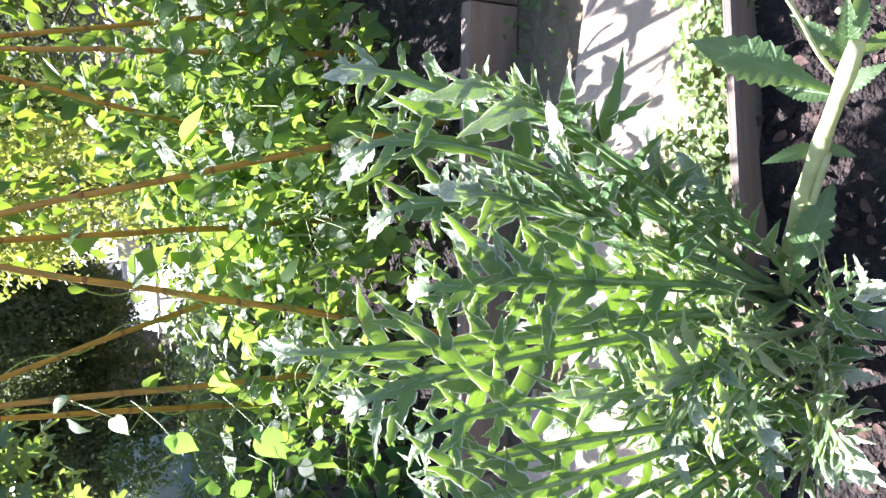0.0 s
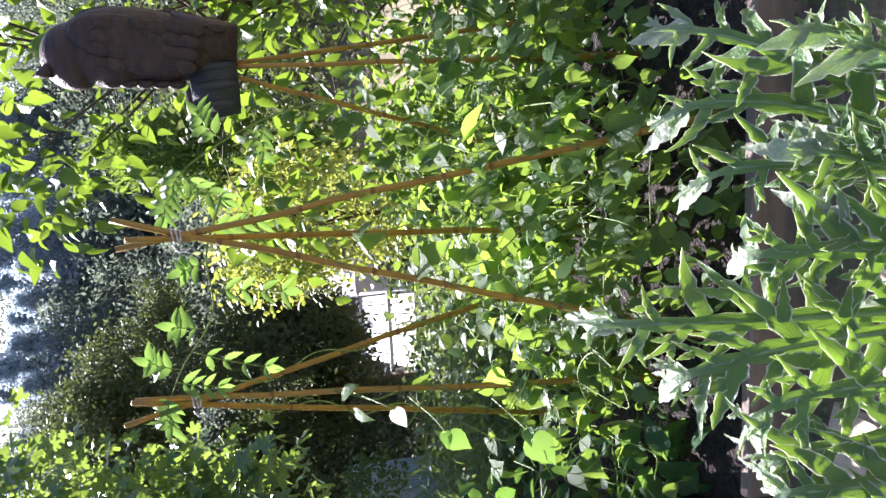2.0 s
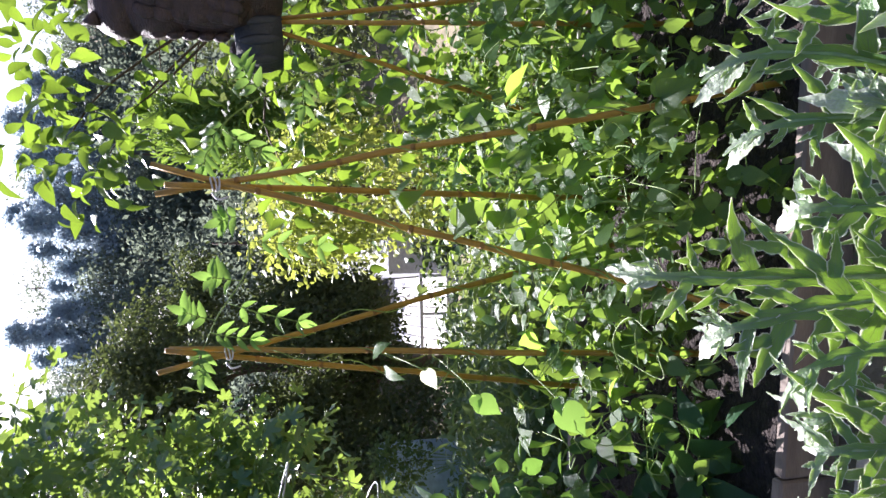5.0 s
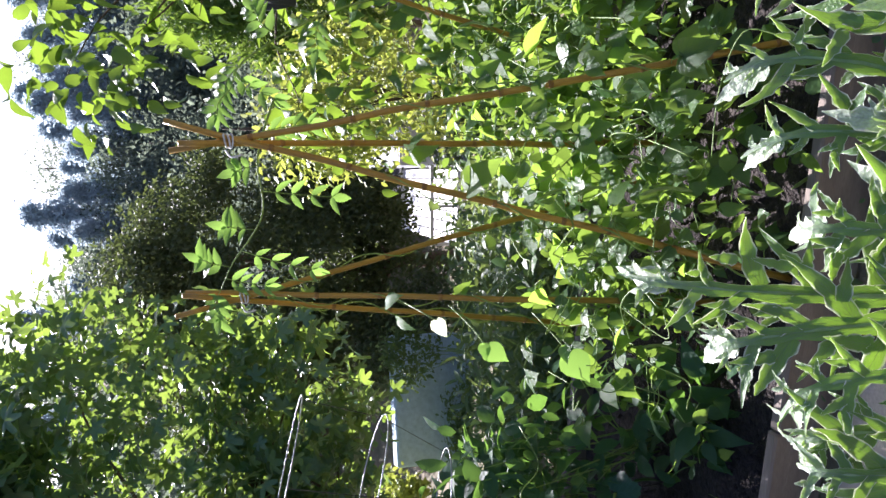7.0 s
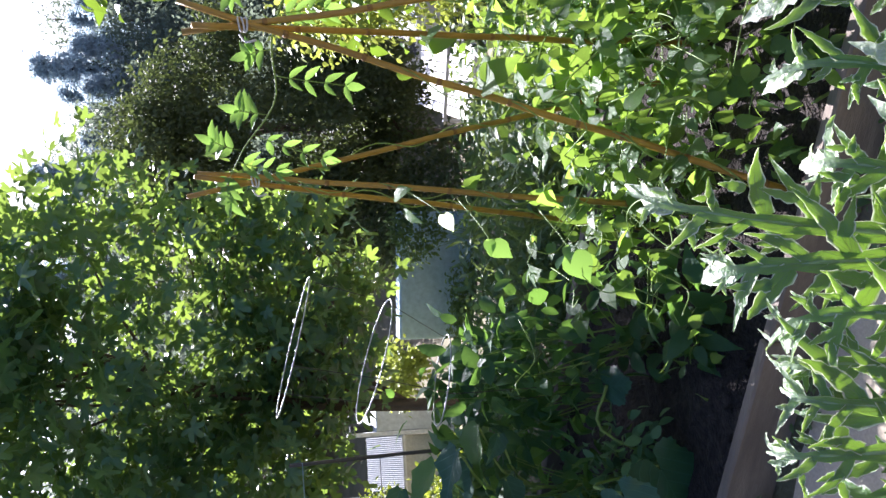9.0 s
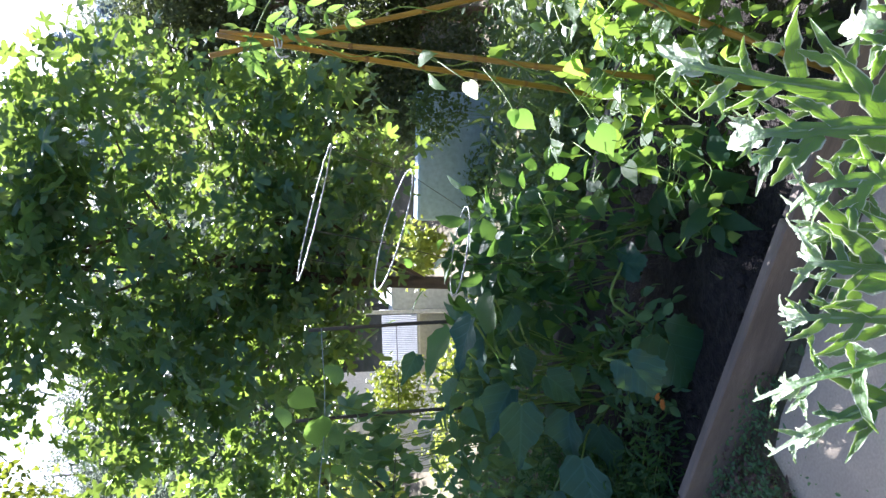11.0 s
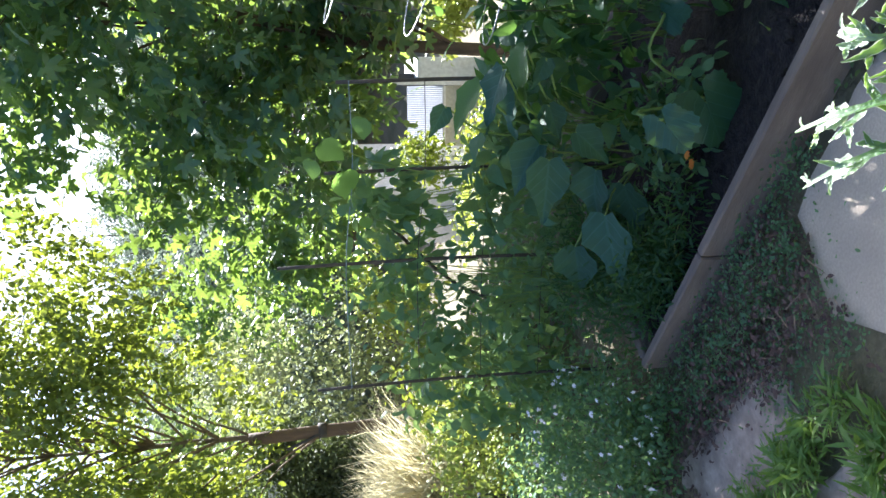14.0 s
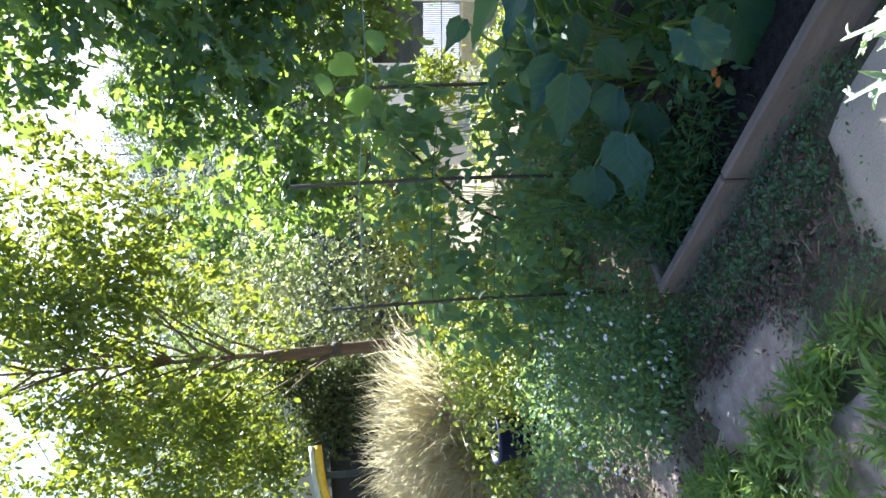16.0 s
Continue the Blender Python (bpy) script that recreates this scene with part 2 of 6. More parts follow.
F_CYPRESS = foliage("cypress_leaf", (0.07, 0.15, 0.03), (0.11, 0.20, 0.04), (0.3, 0.45, 0.06), 0.6, 0.35)
F_PLANE = foliage("plane_leaf", (0.02, 0.075, 0.06), (0.042, 0.12, 0.08), (0.40, 0.58, 0.08), 0.36, 0.34, False, 40, 0.5)
F_BIRCH = foliage("birch_leaf", (0.05, 0.10, 0.028), (0.09, 0.145, 0.035), (0.43, 0.51, 0.045), 0.5, 0.36)
F_SQUASH = foliage("squash_leaf", (0.014, 0.062, 0.042), (0.024, 0.085, 0.05), (0.16, 0.32, 0.05), 0.5, 0.3, True, 4, 0.5, ("Object", 4, 1.2, 0.02))
F_BLUELEAF = foliage("blue_green_leaf", (0.018, 0.062, 0.046), (0.034, 0.092, 0.062), (0.2, 0.38, 0.09), 0.6, 0.25, True, 5, 0.22, ("Object", 6, 1.0, 0.02))
F_DARKHERB = foliage("shade_herb_leaf", (0.048, 0.13, 0.07), (0.08, 0.18, 0.092), (0.42, 0.6, 0.16), 0.5, 0.4, spec=0.3)
F_WEED = foliage("weed_leaf", (0.045, 0.10, 0.038), (0.08, 0.145, 0.05), (0.32, 0.43, 0.1), 0.5, 0.35)
F_CLOVER = foliage("clover_leaf", (0.10, 0.17, 0.045), (0.15, 0.22, 0.06), (0.42, 0.52, 0.1), 0.4, 0.35)
# leaf colour darkened to stand for the deep shade among the bed plants
F_SHADEBED = foliage("shaded_bed_leaf", (0.017, 0.06, 0.032), (0.034, 0.088, 0.04), (0.22, 0.42, 0.06), 0.55, 0.38, spec=0.25)
F_GRASS = foliage("grass_blade", (0.07, 0.16, 0.03), (0.17, 0.28, 0.05), (0.34, 0.5, 0.07), 0.5, 0.35)
F_STRAW = foliage("straw_grass", (0.55, 0.48, 0.29), (0.68, 0.61, 0.40), (0.85, 0.78, 0.48), 0.6, 0.55)
F_FEATHER = foliage("grey_green_shrub", (0.13, 0.16, 0.09), (0.20, 0.23, 0.13), (0.46, 0.52, 0.2), 0.6, 0.38)


# ---- mesh helpers ----
rng = np.random.default_rng(7)


class Build:
    """Gathers points and faces of one mesh."""

    def __init__(self):
        self.verts, self.loops, self.sizes, self.count, self.uv, self.run = [], [], [], 0, {}, {}

    def add(self, verts, faces, uv=None, run=None):
        verts = np.asarray(verts, dtype=float).reshape(-1, 3)
        if uv is not None:
            self.uv[self.count] = np.asarray(uv, dtype=float)
        if run is not None:
            self.run[self.count] = np.asarray(run, dtype=float)
        self.verts.append(verts)
        for f in faces:
            self.loops.append(np.asarray(f, dtype=np.int64) + self.count)
            self.sizes.append(np.array([len(f)]))
        self.count += len(verts)
        return self

    def add_many(self, verts, faces):
        """verts: leaves x points x 3; faces: one list, the same for each leaf."""
        k, n = verts.shape[:2]
        flat = np.concatenate([np.asarray(f) for f in faces])
        sizes = np.array([len(f) for f in faces])
        self.verts.append(verts.reshape(-1, 3))
        self.loops.append((flat[None, :] + (np.arange(k) * n)[:, None]).ravel() + self.count)
        self.sizes.append(np.tile(sizes, k))
        self.count += k * n
        return self

    def mesh(self, name, mat, origin=(0, 0, 0), smooth=True):
        me = bpy.data.meshes.new(name)
        v = np.concatenate(self.verts) - np.asarray(origin, dtype=float)
        l, s = np.concatenate(self.loops), np.concatenate(self.sizes)
        me.vertices.add(len(v))
        me.vertices.foreach_set("co", v.astype(np.float32).ravel())
        me.loops.add(len(l))
        me.loops.foreach_set("vertex_index", l.astype(np.int32))
        me.polygons.add(len(s))
        me.polygons.foreach_set("loop_start", np.concatenate([[0], np.cumsum(s)[:-1]]).astype(np.int32))
        me.polygons.foreach_set("use_smooth", np.full(len(s), smooth))
        me.update(calc_edges=True)
        for layer, given in (("leaf", self.uv), ("run", self.run)):
            if given:
                flat = np.zeros((len(v), 2))
                for start, value in given.items():
                    flat[start:start + len(value)] = value
                me.uv_layers.new(name=layer).data.foreach_set("uv", flat[l].astype(np.float32).ravel())
        me.materials.append(mat)
        return me


ORIGIN = {}


def thing(name, at, label, category, group="", kind=""):
    ob = new(name)
    ob.location, ob.empty_display_size = at, 0.1
    ORIGIN[ob.name] = Vector(at)
    return tagged(ob, label, category, group, kind)


def part(name, build, mat, parent, label="", smooth=True, kind=""):
    """One mesh, given in world places, under a thing or a part."""
    at = ORIGIN[parent.name]
    ob = new(name, build.mesh(name, mat, at, smooth))
    ob.parent = parent
    ORIGIN[ob.name] = at
    return tagged(ob, label, kind=kind)


def solid(name, build, mat, label, category="", kind="", group="", at=(0, 0, 0), smooth=True):
    """A thing that is a single mesh."""
    ob = new(name, build.mesh(name, mat, at, smooth))
    ob.location = at
    ORIGIN[ob.name] = Vector(at)
    return tagged(ob, label, category, group, kind)


def placed(name, mesh, m, parent, label=""):
    """A piece on a shared mesh, at the world pose m."""
    ob = new(name, mesh)
    ob.parent = parent
    ob.matrix_basis = Matrix.Translation(-ORIGIN[parent.name]) @ m
    ORIGIN[ob.name] = ORIGIN[parent.name]
    return tagged(ob, label)


def tube(build, points, radii, sides=6):
    """A tapered tube along a line of points."""
    p = np.asarray(points, dtype=float)
    n = len(p)
    r = np.broadcast_to(np.asarray(radii, dtype=float), (n,))
    t = np.gradient(p, axis=0)
    t /= np.linalg.norm(t, axis=1)[:, None] + 1e-9
    ref = np.where(np.abs(t[:, 2:3]) > 0.9, np.array([[1.0, 0, 0]]), np.array([[0, 0, 1.0]]))
    a = np.cross(t, ref)
    a /= np.linalg.norm(a, axis=1)[:, None] + 1e-9
    for i in range(1, n):
        if a[i] @ a[i - 1] < 0:
            a[i] = -a[i]
    b = np.cross(t, a)
    ang = np.linspace(0, 2 * np.pi, sides, endpoint=False)
    ring = p[:, None] + r[:, None, None] * (a[:, None] * np.cos(ang)[None, :, None] + b[:, None] * np.sin(ang)[None, :, None])
    faces = [(i * sides + j, i * sides + (j + 1) % sides, (i + 1) * sides + (j + 1) % sides, (i + 1) * sides + j)
             for i in range(n - 1) for j in range(sides)]
    faces += [tuple(range(sides))[::-1], tuple(range((n - 1) * sides, n * sides))]
    return build.add(ring.reshape(-1, 3), faces)


def bend(points, n=12):
    """A smooth line through a few points."""
    p = np.asarray(points, dtype=float)
    if len(p) == 2:
        return p[0] + (p[1] - p[0]) * np.linspace(0, 1, n)[:, None]
    q = np.vstack([2 * p[0] - p[1], p, 2 * p[-1] - p[-2]])
    out = []
    for i in range(1, len(q) - 2):
        for u in np.linspace(0, 1, max(2, n // (len(p) - 1)), endpoint=False):
            out.append(0.5 * (2 * q[i] + (q[i + 1] - q[i - 1]) * u + (2 * q[i - 1] - 5 * q[i] + 4 * q[i + 1] - q[i + 2]) * u * u
                              + (3 * q[i] - q[i - 1] - 3 * q[i + 1] + q[i + 2]) * u ** 3))
    return np.array(out + [p[-1]])


def box(build, lo, hi, m=None, bevel=0.006):
    """A box with chamfered edges between two corners, then moved by m."""
    bm = bmesh.new()
    bmesh.ops.create_cube(bm, size=1.0)
    size, mid = Vector(hi) - Vector(lo), (Vector(hi) + Vector(lo)) / 2
    for v in bm.verts:
        v.co = Vector((v.co.x * size.x, v.co.y * size.y, v.co.z * size.z)) + mid
    if bevel:
        bmesh.ops.bevel(bm, geom=bm.edges[:], offset=min(bevel, 0.3 * min(size)), segments=1, affect="EDGES")
    if m is not None:
        bm.transform(m)
    build.add([v.co[:] for v in bm.verts], [[v.index for v in f.verts] for f in bm.faces])
    bm.free()
    return build


# Leaf patterns: length 1 along +y, upper side +z
def blade(stations, widths, fold=0.25, droop=0.2, wave=0.0):
    v, f = [(0, 0, 0)], []
    for i, (s, w) in enumerate(zip(stations, widths)):
        z = -droop * s * s
        v += [(-w, s, z + fold * w + wave * (-1) ** i), (0, s, z), (w, s, z + fold * w - wave * (-1) ** i)]
    v.append((0, 1, -droop))
    f += [(0, 2, 1), (0, 3, 2)]
    n = len(stations)
    for i in range(n - 1):
        a = 1 + 3 * i
        f += [(a, a + 1, a + 4, a + 3), (a + 1, a + 2, a + 5, a + 4)]
    a, tip = 1 + 3 * (n - 1), 1 + 3 * n
    f += [(a, a + 1, tip), (a + 1, a + 2, tip)]
    return np.array(v), f


def crinkled(widths, fold=0.25, droop=0.2, ripple=0.03, n=12):
    """A broad leaf whose blade rises and falls between its side veins."""
    at = np.linspace(0.0, 0.97, n)
    w = np.interp(at, np.linspace(0, 1, len(widths)), widths) * (1 + 0.05 * np.where(np.arange(n) % 2, -1, 1))
    v, f = [], []
    for i in range(n):
        for q in (-1, -0.5, 0, 0.5, 1):
            z = -droop * at[i] ** 2 + fold * w[i] * abs(q) + ripple * math.sin(16 * at[i] - 5 * abs(q) + q) * abs(q)
            v.append((w[i] * q, at[i] - 0.07 * abs(q) * (1 - at[i]) ** 2, z))
    for i in range(n - 1):
        for q in range(4):
            a = 5 * i + q
            f.append((a, a + 1, a + 6, a + 5))
    return np.array(v), f


OVAL = blade((0.22, 0.5, 0.78), (0.22, 0.29, 0.2))
NARROW = blade((0.2, 0.5, 0.8), (0.09, 0.12, 0.08), 0.3, 0.35)
TURF = blade((0.25, 0.6), (0.065, 0.08), 0.25, 0.3)
HEART = blade((-0.05, 0.08, 0.25, 0.45, 0.65, 0.84), (0.17, 0.33, 0.40, 0.35, 0.22, 0.08), 0.1, 0.25, 0.008)
POINTED = blade((0.02, 0.18, 0.4, 0.65, 0.85), (0.14, 0.27, 0.29, 0.18, 0.07), 0.15, 0.4, 0.01)
CUPPED = blade((0.12, 0.3, 0.5, 0.7, 0.9), (0.18, 0.29, 0.31, 0.24, 0.09), 0.45, 0.5)
DIAMOND = (np.array([(0, 0, 0), (-0.3, 0.45, 0.08), (0, 1, -0.1), (0.3, 0.45, 0.08)]), [(0, 3, 2, 1)])
GRASS = (np.array([(-0.03, 0, 0), (0.03, 0, 0), (0.025, 0.5, 0.0), (-0.025, 0.5, 0.0), (0, 1, -0.25)]), [(0, 1, 2, 3), (3, 2, 4)])

PLUME = (np.array([(-0.03, 0, 0), (0.03, 0, 0), (0.028, 0.35, -0.01), (-0.028, 0.35, -0.01), (0.022, 0.65, -0.07), (-0.022, 0.65, -0.07), (0.012, 0.87, -0.17), (-0.012, 0.87, -0.17), (0, 1, -0.29)]),
         [(0, 1, 2, 3), (3, 2, 4, 5), (5, 4, 6, 7), (7, 6, 8)])


def palmate(lobes, inner, spread=140, teeth=False, fine=4):
    """A lobed leaf such as plane, vine or squash: a fan round its stalk."""
    v, f = [(0, 0.12, 0)], []
    n = lobes * fine
    for i in range(n + 1):
        a = radians(-spread + 2 * spread * i / n)
        k = abs(math.cos(math.pi * lobes * i / n / 1.0 - (math.pi / 2 if lobes % 2 == 0 else math.pi / 2)))
        r = inner + (1 - inner) * k ** 1.3
        r *= 0.62 + 0.38 * math.cos(a / 1.6)
        if teeth and i % 2:
            r *= 0.93
        v.append((r * math.sin(a) * 0.8, 0.12 + r * math.cos(a) * 0.85, 0.08 * math.sin(5 * a) * r - 0.12 * r * r))
    for i in range(1, n + 1):
        f.append((0, i + 1, i))
    return np.array(v), f


MAPLE = palmate(5, 0.46, 130, True, 6)
ROUND = palmate(5, 0.8, 165, True, 10)


def unit(a):
    return a / (np.linalg.norm(a, axis=-1, keepdims=True) + 1e-9)


def leaves(build, pattern, at, along, up, size):
    """Puts one leaf of the pattern at each place; along: to its tip; up: its upper side, made square to along."""
    v, f = pattern
    y = unit(np.asarray(along, dtype=float))
    x = unit(np.cross(y, up))
    z = np.cross(x, y)
    m = np.stack([x, y, z], 2) * np.asarray(size)[:, None, None]
    build.add_many(np.einsum("kij,nj->kni", m, v) + np.asarray(at)[:, None], f)
    return build


def cloud(build, pattern, clumps, per, size, spread, droop=-0.3, flat=0.6):
    """Leaves round the clump centres, uneven, tips outward and down."""
    c = np.repeat(np.asarray(clumps, dtype=float), per, axis=0)
    off = rng.normal(size=c.shape) * np.asarray(spread)
    at = c + off
    along = unit(off) * 0.7 + rng.normal(size=c.shape) * 0.5 + np.array([0, 0, droop])
    up = rng.normal(size=c.shape) * flat + np.array([0, 0, 1.0])
    return leaves(build, pattern, at, along, up, size * rng.uniform(0.6, 1.25, len(c)))


def strands(build, pattern, clumps, per, count, length, size):
    """Hanging twigs below the clump centres, set with leaves."""
    c = np.repeat(np.asarray(clumps, dtype=float), per, axis=0)
    c = c + rng.normal(size=c.shape) * np.array([0.11, 0.11, 0.09])
    drift = rng.normal(size=c.shape) * np.array([0.3, 0.3, 0.12]) + np.array([0, 0, -0.75])
    run = length * rng.uniform(0.4, 1.2, len(c))
    s = (np.arange(count) + 0.5) / count
    at = (c[:, None] + drift[:, None] * (s[None, :, None] * run[:, None, None])).reshape(-1, 3)
    at = at + rng.normal(size=at.shape) * 0.018
    along = np.repeat(drift, count, axis=0) * 0.6 + rng.normal(size=at.shape) * 0.6
    up = rng.normal(size=at.shape) * 0.7 + np.array([0, 0, 1.0])
    return leaves(build, pattern, at, along, up, size * rng.uniform(0.6, 1.25, len(at)))


def inside(centre, radii, n, hollow=0.55):
    """Random places in an ellipsoid, more of them towards its skin."""
    d = unit(rng.normal(size=(n, 3)))
    r = (hollow + (1 - hollow) * rng.random(n)) ** 0.8
    return np.asarray(centre) + d * r[:, None] * np.asarray(radii)


def pose_leaf(at, along, up, size):
    y = Vector(along).normalized()
    x = y.cross(Vector(up)).normalized()
    z = x.cross(y)
    m = Matrix((x, y, z)).transposed().to_4x4()
    return Matrix.Translation(at) @ m @ Matrix.Diagonal((size, size, size, 1))


def tree(name, label, base, crown, leaf, leaf_mat, size, per, spread, trunk_r, bark, fork=0.45, lean=(0, 0), droop=-0.3, limbs=14, weep=0.0, limb_r=0.26, rise=0.0):
    """Trunk, limbs to the clumps of the crown, and leaves round them. crown: ellipsoids (centre, radii, clumps)."""
    root = thing(name, base, label, "tree")
    clumps = np.concatenate([inside(c, r, n) for c, r, n in crown])
    b = Build()
    top = max(c[2] + 0.75 * r[2] for c, r, n in crown)
    cx, cy = crown[0][0][0] + lean[0], crown[0][0][1] + lean[1]
    h = top - base[2]
    stem = bend([base, (base[0] * 0.8 + cx * 0.2, base[1] * 0.8 + cy * 0.2, base[2] + 0.35 * h), (cx, cy, base[2] + 0.65 * h), (cx, cy, top)], 18)
    tube(b, stem, np.linspace(trunk_r, trunk_r * 0.15, len(stem)), 8)
    pick = rng.permutation(len(clumps))[:limbs]
    for i in pick:
        c = clumps[i]
        k = int(np.clip((fork + 0.5 * rng.random()) * (len(stem) - 1) * min(1.0, max(0.25, (c[2] - base[2]) / h)), 2, len(stem) - 2))
        if rise:
            k = int(np.clip(np.argmin(np.abs(stem[:, 2] - c[2] + rise * np.hypot(*(c - stem[len(stem) // 2])[:2]))), 4, len(stem) - 2))
        s = stem[k]
        mid = (s + c) / 2 + np.array([0, 0, 0.08 * h]) + rng.normal(size=3) * 0.03 * h
        line = bend([s, mid, c], 8)
        tube(b, line, np.linspace(trunk_r * limb_r, trunk_r * 0.05, len(line)), 5)
    part("trunk", b, bark, root)
    f = Build()
    if weep:
        strands(f, leaf, clumps, per // 10, 10, weep, size)
    else:
        cloud(f, leaf, clumps, per, size, spread, droop)
    part("crown", f, leaf_mat, root, kind="stuff")
    return root


# ---- ground ----
def drop(x, y):
    """Height of the ground: level garden, a slope down ahead, a wooded hill beyond."""
    k = min(1.0, max(0.0, (-x - 0.8) / 2.5))
    left = min(1.0, max(0.0, (-x - 4.0) / 6.0))
    d = max(0.0, y - 3.3 - 0.9 * k - 1.0 * left)
    z = -0.285 * d
    low = -5.6 + 1.8 * left
    z = low + math.log1p(math.exp((z - low) * 3)) / 3 if z - low < 6 else z
    far = max(0.0, math.hypot(x, y) - 24.0)
    z += 18.5 * (1 - math.exp(-(far / 34.0) ** 2)) + 0.05 * max(0, far - 60)
    return z + 0.04 * noise.noise((x * 0.7, y * 0.7, 0)) * min(1, max(0, (math.hypot(x, y) - 3.4)))


def ground_sheet():
    b = Build()
    r = np.concatenate([np.arange(0, 8, 0.4), np.arange(8, 30, 1.5), np.geomspace(30, 900, 26)])
    n = 72
    v, f = [], []
    for i, rr in enumerate(r):
        for j in range(n):
            a = 2 * math.pi * j / n
            x, y = rr * math.sin(a), rr * math.cos(a)
            v.append((x, y, drop(x, y) - 0.02))
    for i in range(len(r) - 1):
        for j in range(n):
            k = (j + 1) % n
            f.append((i * n + j, i * n + k, (i + 1) * n + k, (i + 1) * n + j) if i else (j, (i + 1) * n + k, (i + 1) * n + j))
    b.add(v, f)
    return solid("ground", b, M_EARTH, "dry pale earth and straw ground sloping down beyond the beds", "ground", "structure")


ground_sheet()

# Beds and path run side by side; u along the front board, v away from the camera
BED = Matrix.Translation((0, 1.725, 0)) @ Matrix.Rotation(radians(-8.8), 4, "Z")


NEARBED = Matrix.Translation((0, 0.868, 0)) @ Matrix.Rotation(radians(-1.75), 4, "Z")


def uv(u, v, z=0.0):
    return BED @ Vector((u, v, z))


def rough_sheet(u0, u1, v0, v1, z, step, height, scale, frame_=BED):
    b = Build()
    nu, nv = max(2, int((u1 - u0) / step)), max(2, int((v1 - v0) / step))
    v, f = [], []
    for i in range(nu + 1):
        for j in range(nv + 1):
            u, w = u0 + (u1 - u0) * i / nu, v0 + (v1 - v0) * j / nv
            h = height * (noise.noise((u * scale, w * scale, 3)) + 0.5 * noise.noise((u * scale * 3, w * scale * 3, 7)))
            v.append((frame_ @ Vector((u, w, z + h)))[:])
    for i in range(nu):
        for j in range(nv):
            a = i * (nv + 1) + j
            f.append((a, a + nv + 1, a + nv + 2, a + 1))
    return b.add(v, f)


def clods(b, n, u0, u1, v0, v1, z, size, frame_=BED):
    """Lumps of soil and bark on a bed."""
    ico = [(0, 0, 1), (0.9, 0, 0), (0, 0.8, 0), (-1, 0, 0), (0, -0.85, 0), (0, 0, -0.7)]
    fc = [(0, 1, 2), (0, 2, 3), (0, 3, 4), (0, 4, 1), (5, 2, 1), (5, 3, 2), (5, 4, 3), (5, 1, 4)]
    for _ in range(n):
        s = size * rng.uniform(0.3, 1.3)
        m = Matrix.Translation(frame_ @ Vector((rng.uniform(u0, u1), rng.uniform(v0, v1), z))) @ Euler(rng.uniform(0, 6, 3)).to_matrix().to_4x4()
        b.add([(m @ Vector((x * s * 1.4, y * s, w * s * 0.7)))[:] for x, y, w in ico], fc)
    return b


def raised_bed(label, boards, soil, group, frame_=BED):
    """boards: (u0, u1, v0, v1, z0, z1); soil: (u0, u1, v0, v1, z)."""
    root = thing("raised_bed", (frame_ @ Vector((soil[0], soil[2], 0)))[:], label, "raised bed", group)
    for u0, u1, v0, v1, z0, z1 in boards:
        part("board", box(Build(), (u0, v0, z0), (u1, v1, z1), frame_, 0.006), M_BOARD, root, smooth=False)
    b = rough_sheet(*soil, 0.04, 0.022, 6, frame_)
    clods(b, 260, soil[0], soil[1], soil[2], soil[3], soil[4] + 0.01, 0.017, frame_)
    part("soil", b, M_SOIL, root, "dark crumbly soil with bark pieces", False)
    return root


raised_bed("long raised bed of weathered boards filled with dark soil and beans",
           [(-2.27, -1.64, -0.045, -0.008, -0.02, 0.14), (-1.634, -0.62, -0.043, -0.006, -0.02, 0.142), (-0.615, 0.62, -0.045, -0.008, -0.02, 0.139),
            (0.625, 1.9, -0.043, -0.006, -0.02, 0.14), (-2.27, -2.232, 0.0, 1.08, -0.02, 0.137),
            (-2.27, -0.4, 1.085, 1.13, -0.02, 0.14), (-0.395, 1.9, 1.085, 1.13, -0.02, 0.142)],
           (-2.235, 1.9, -0.012, 1.09, 0.07), "garden beds")
raised_bed("raised bed of weathered boards with artichokes in bare soil",
           [(-0.95, 1.5, -0.011, 0.015, -0.02, 0.14), (-0.976, -0.95, -1.0, 0.015, -0.02, 0.138)],
           (-0.95, 1.5, -1.0, -0.011, 0.078), "garden beds", NEARBED)


def slab(u0, u1, v0, v1, z, rough=0.05):
    b = Build()
    bm = bmesh.new()
    n = 26
    ring = []
    for i in range(n):
        a = 2 * math.pi * i / n
        cu, cv = math.cos(a), math.sin(a)
        k = 1 / max(abs(cu), abs(cv)) ** 0.85
        ring.append(((u0 + u1) / 2 + (u1 - u0) / 2 * cu * k * (1 + rough * rng.normal()), (v0 + v1) / 2 + (v1 - v0) / 2 * cv * k * (1 + rough * rng.normal())))
    face = bm.faces.new([bm.verts.new(uv(u, w, z)) for u, w in ring])
    ext = bmesh.ops.extrude_face_region(bm, geom=[face])
    for e in ext["geom"]:
        if isinstance(e, bmesh.types.BMVert):
            e.co.z -= 0.07
    bmesh.ops.recalc_face_normals(bm, faces=bm.faces[:])
    bmesh.ops.bevel(bm, geom=[e for e in bm.edges if abs(e.verts[0].co.z - z) < 1e-4 and abs(e.verts[1].co.z - z) < 1e-4], offset=0.008, segments=2, affect="EDGES")
    bm.verts.index_update()
    b.add([v.co[:] for v in bm.verts], [[v.index for v in f.verts] for f in bm.faces])
    bm.free()
    return b


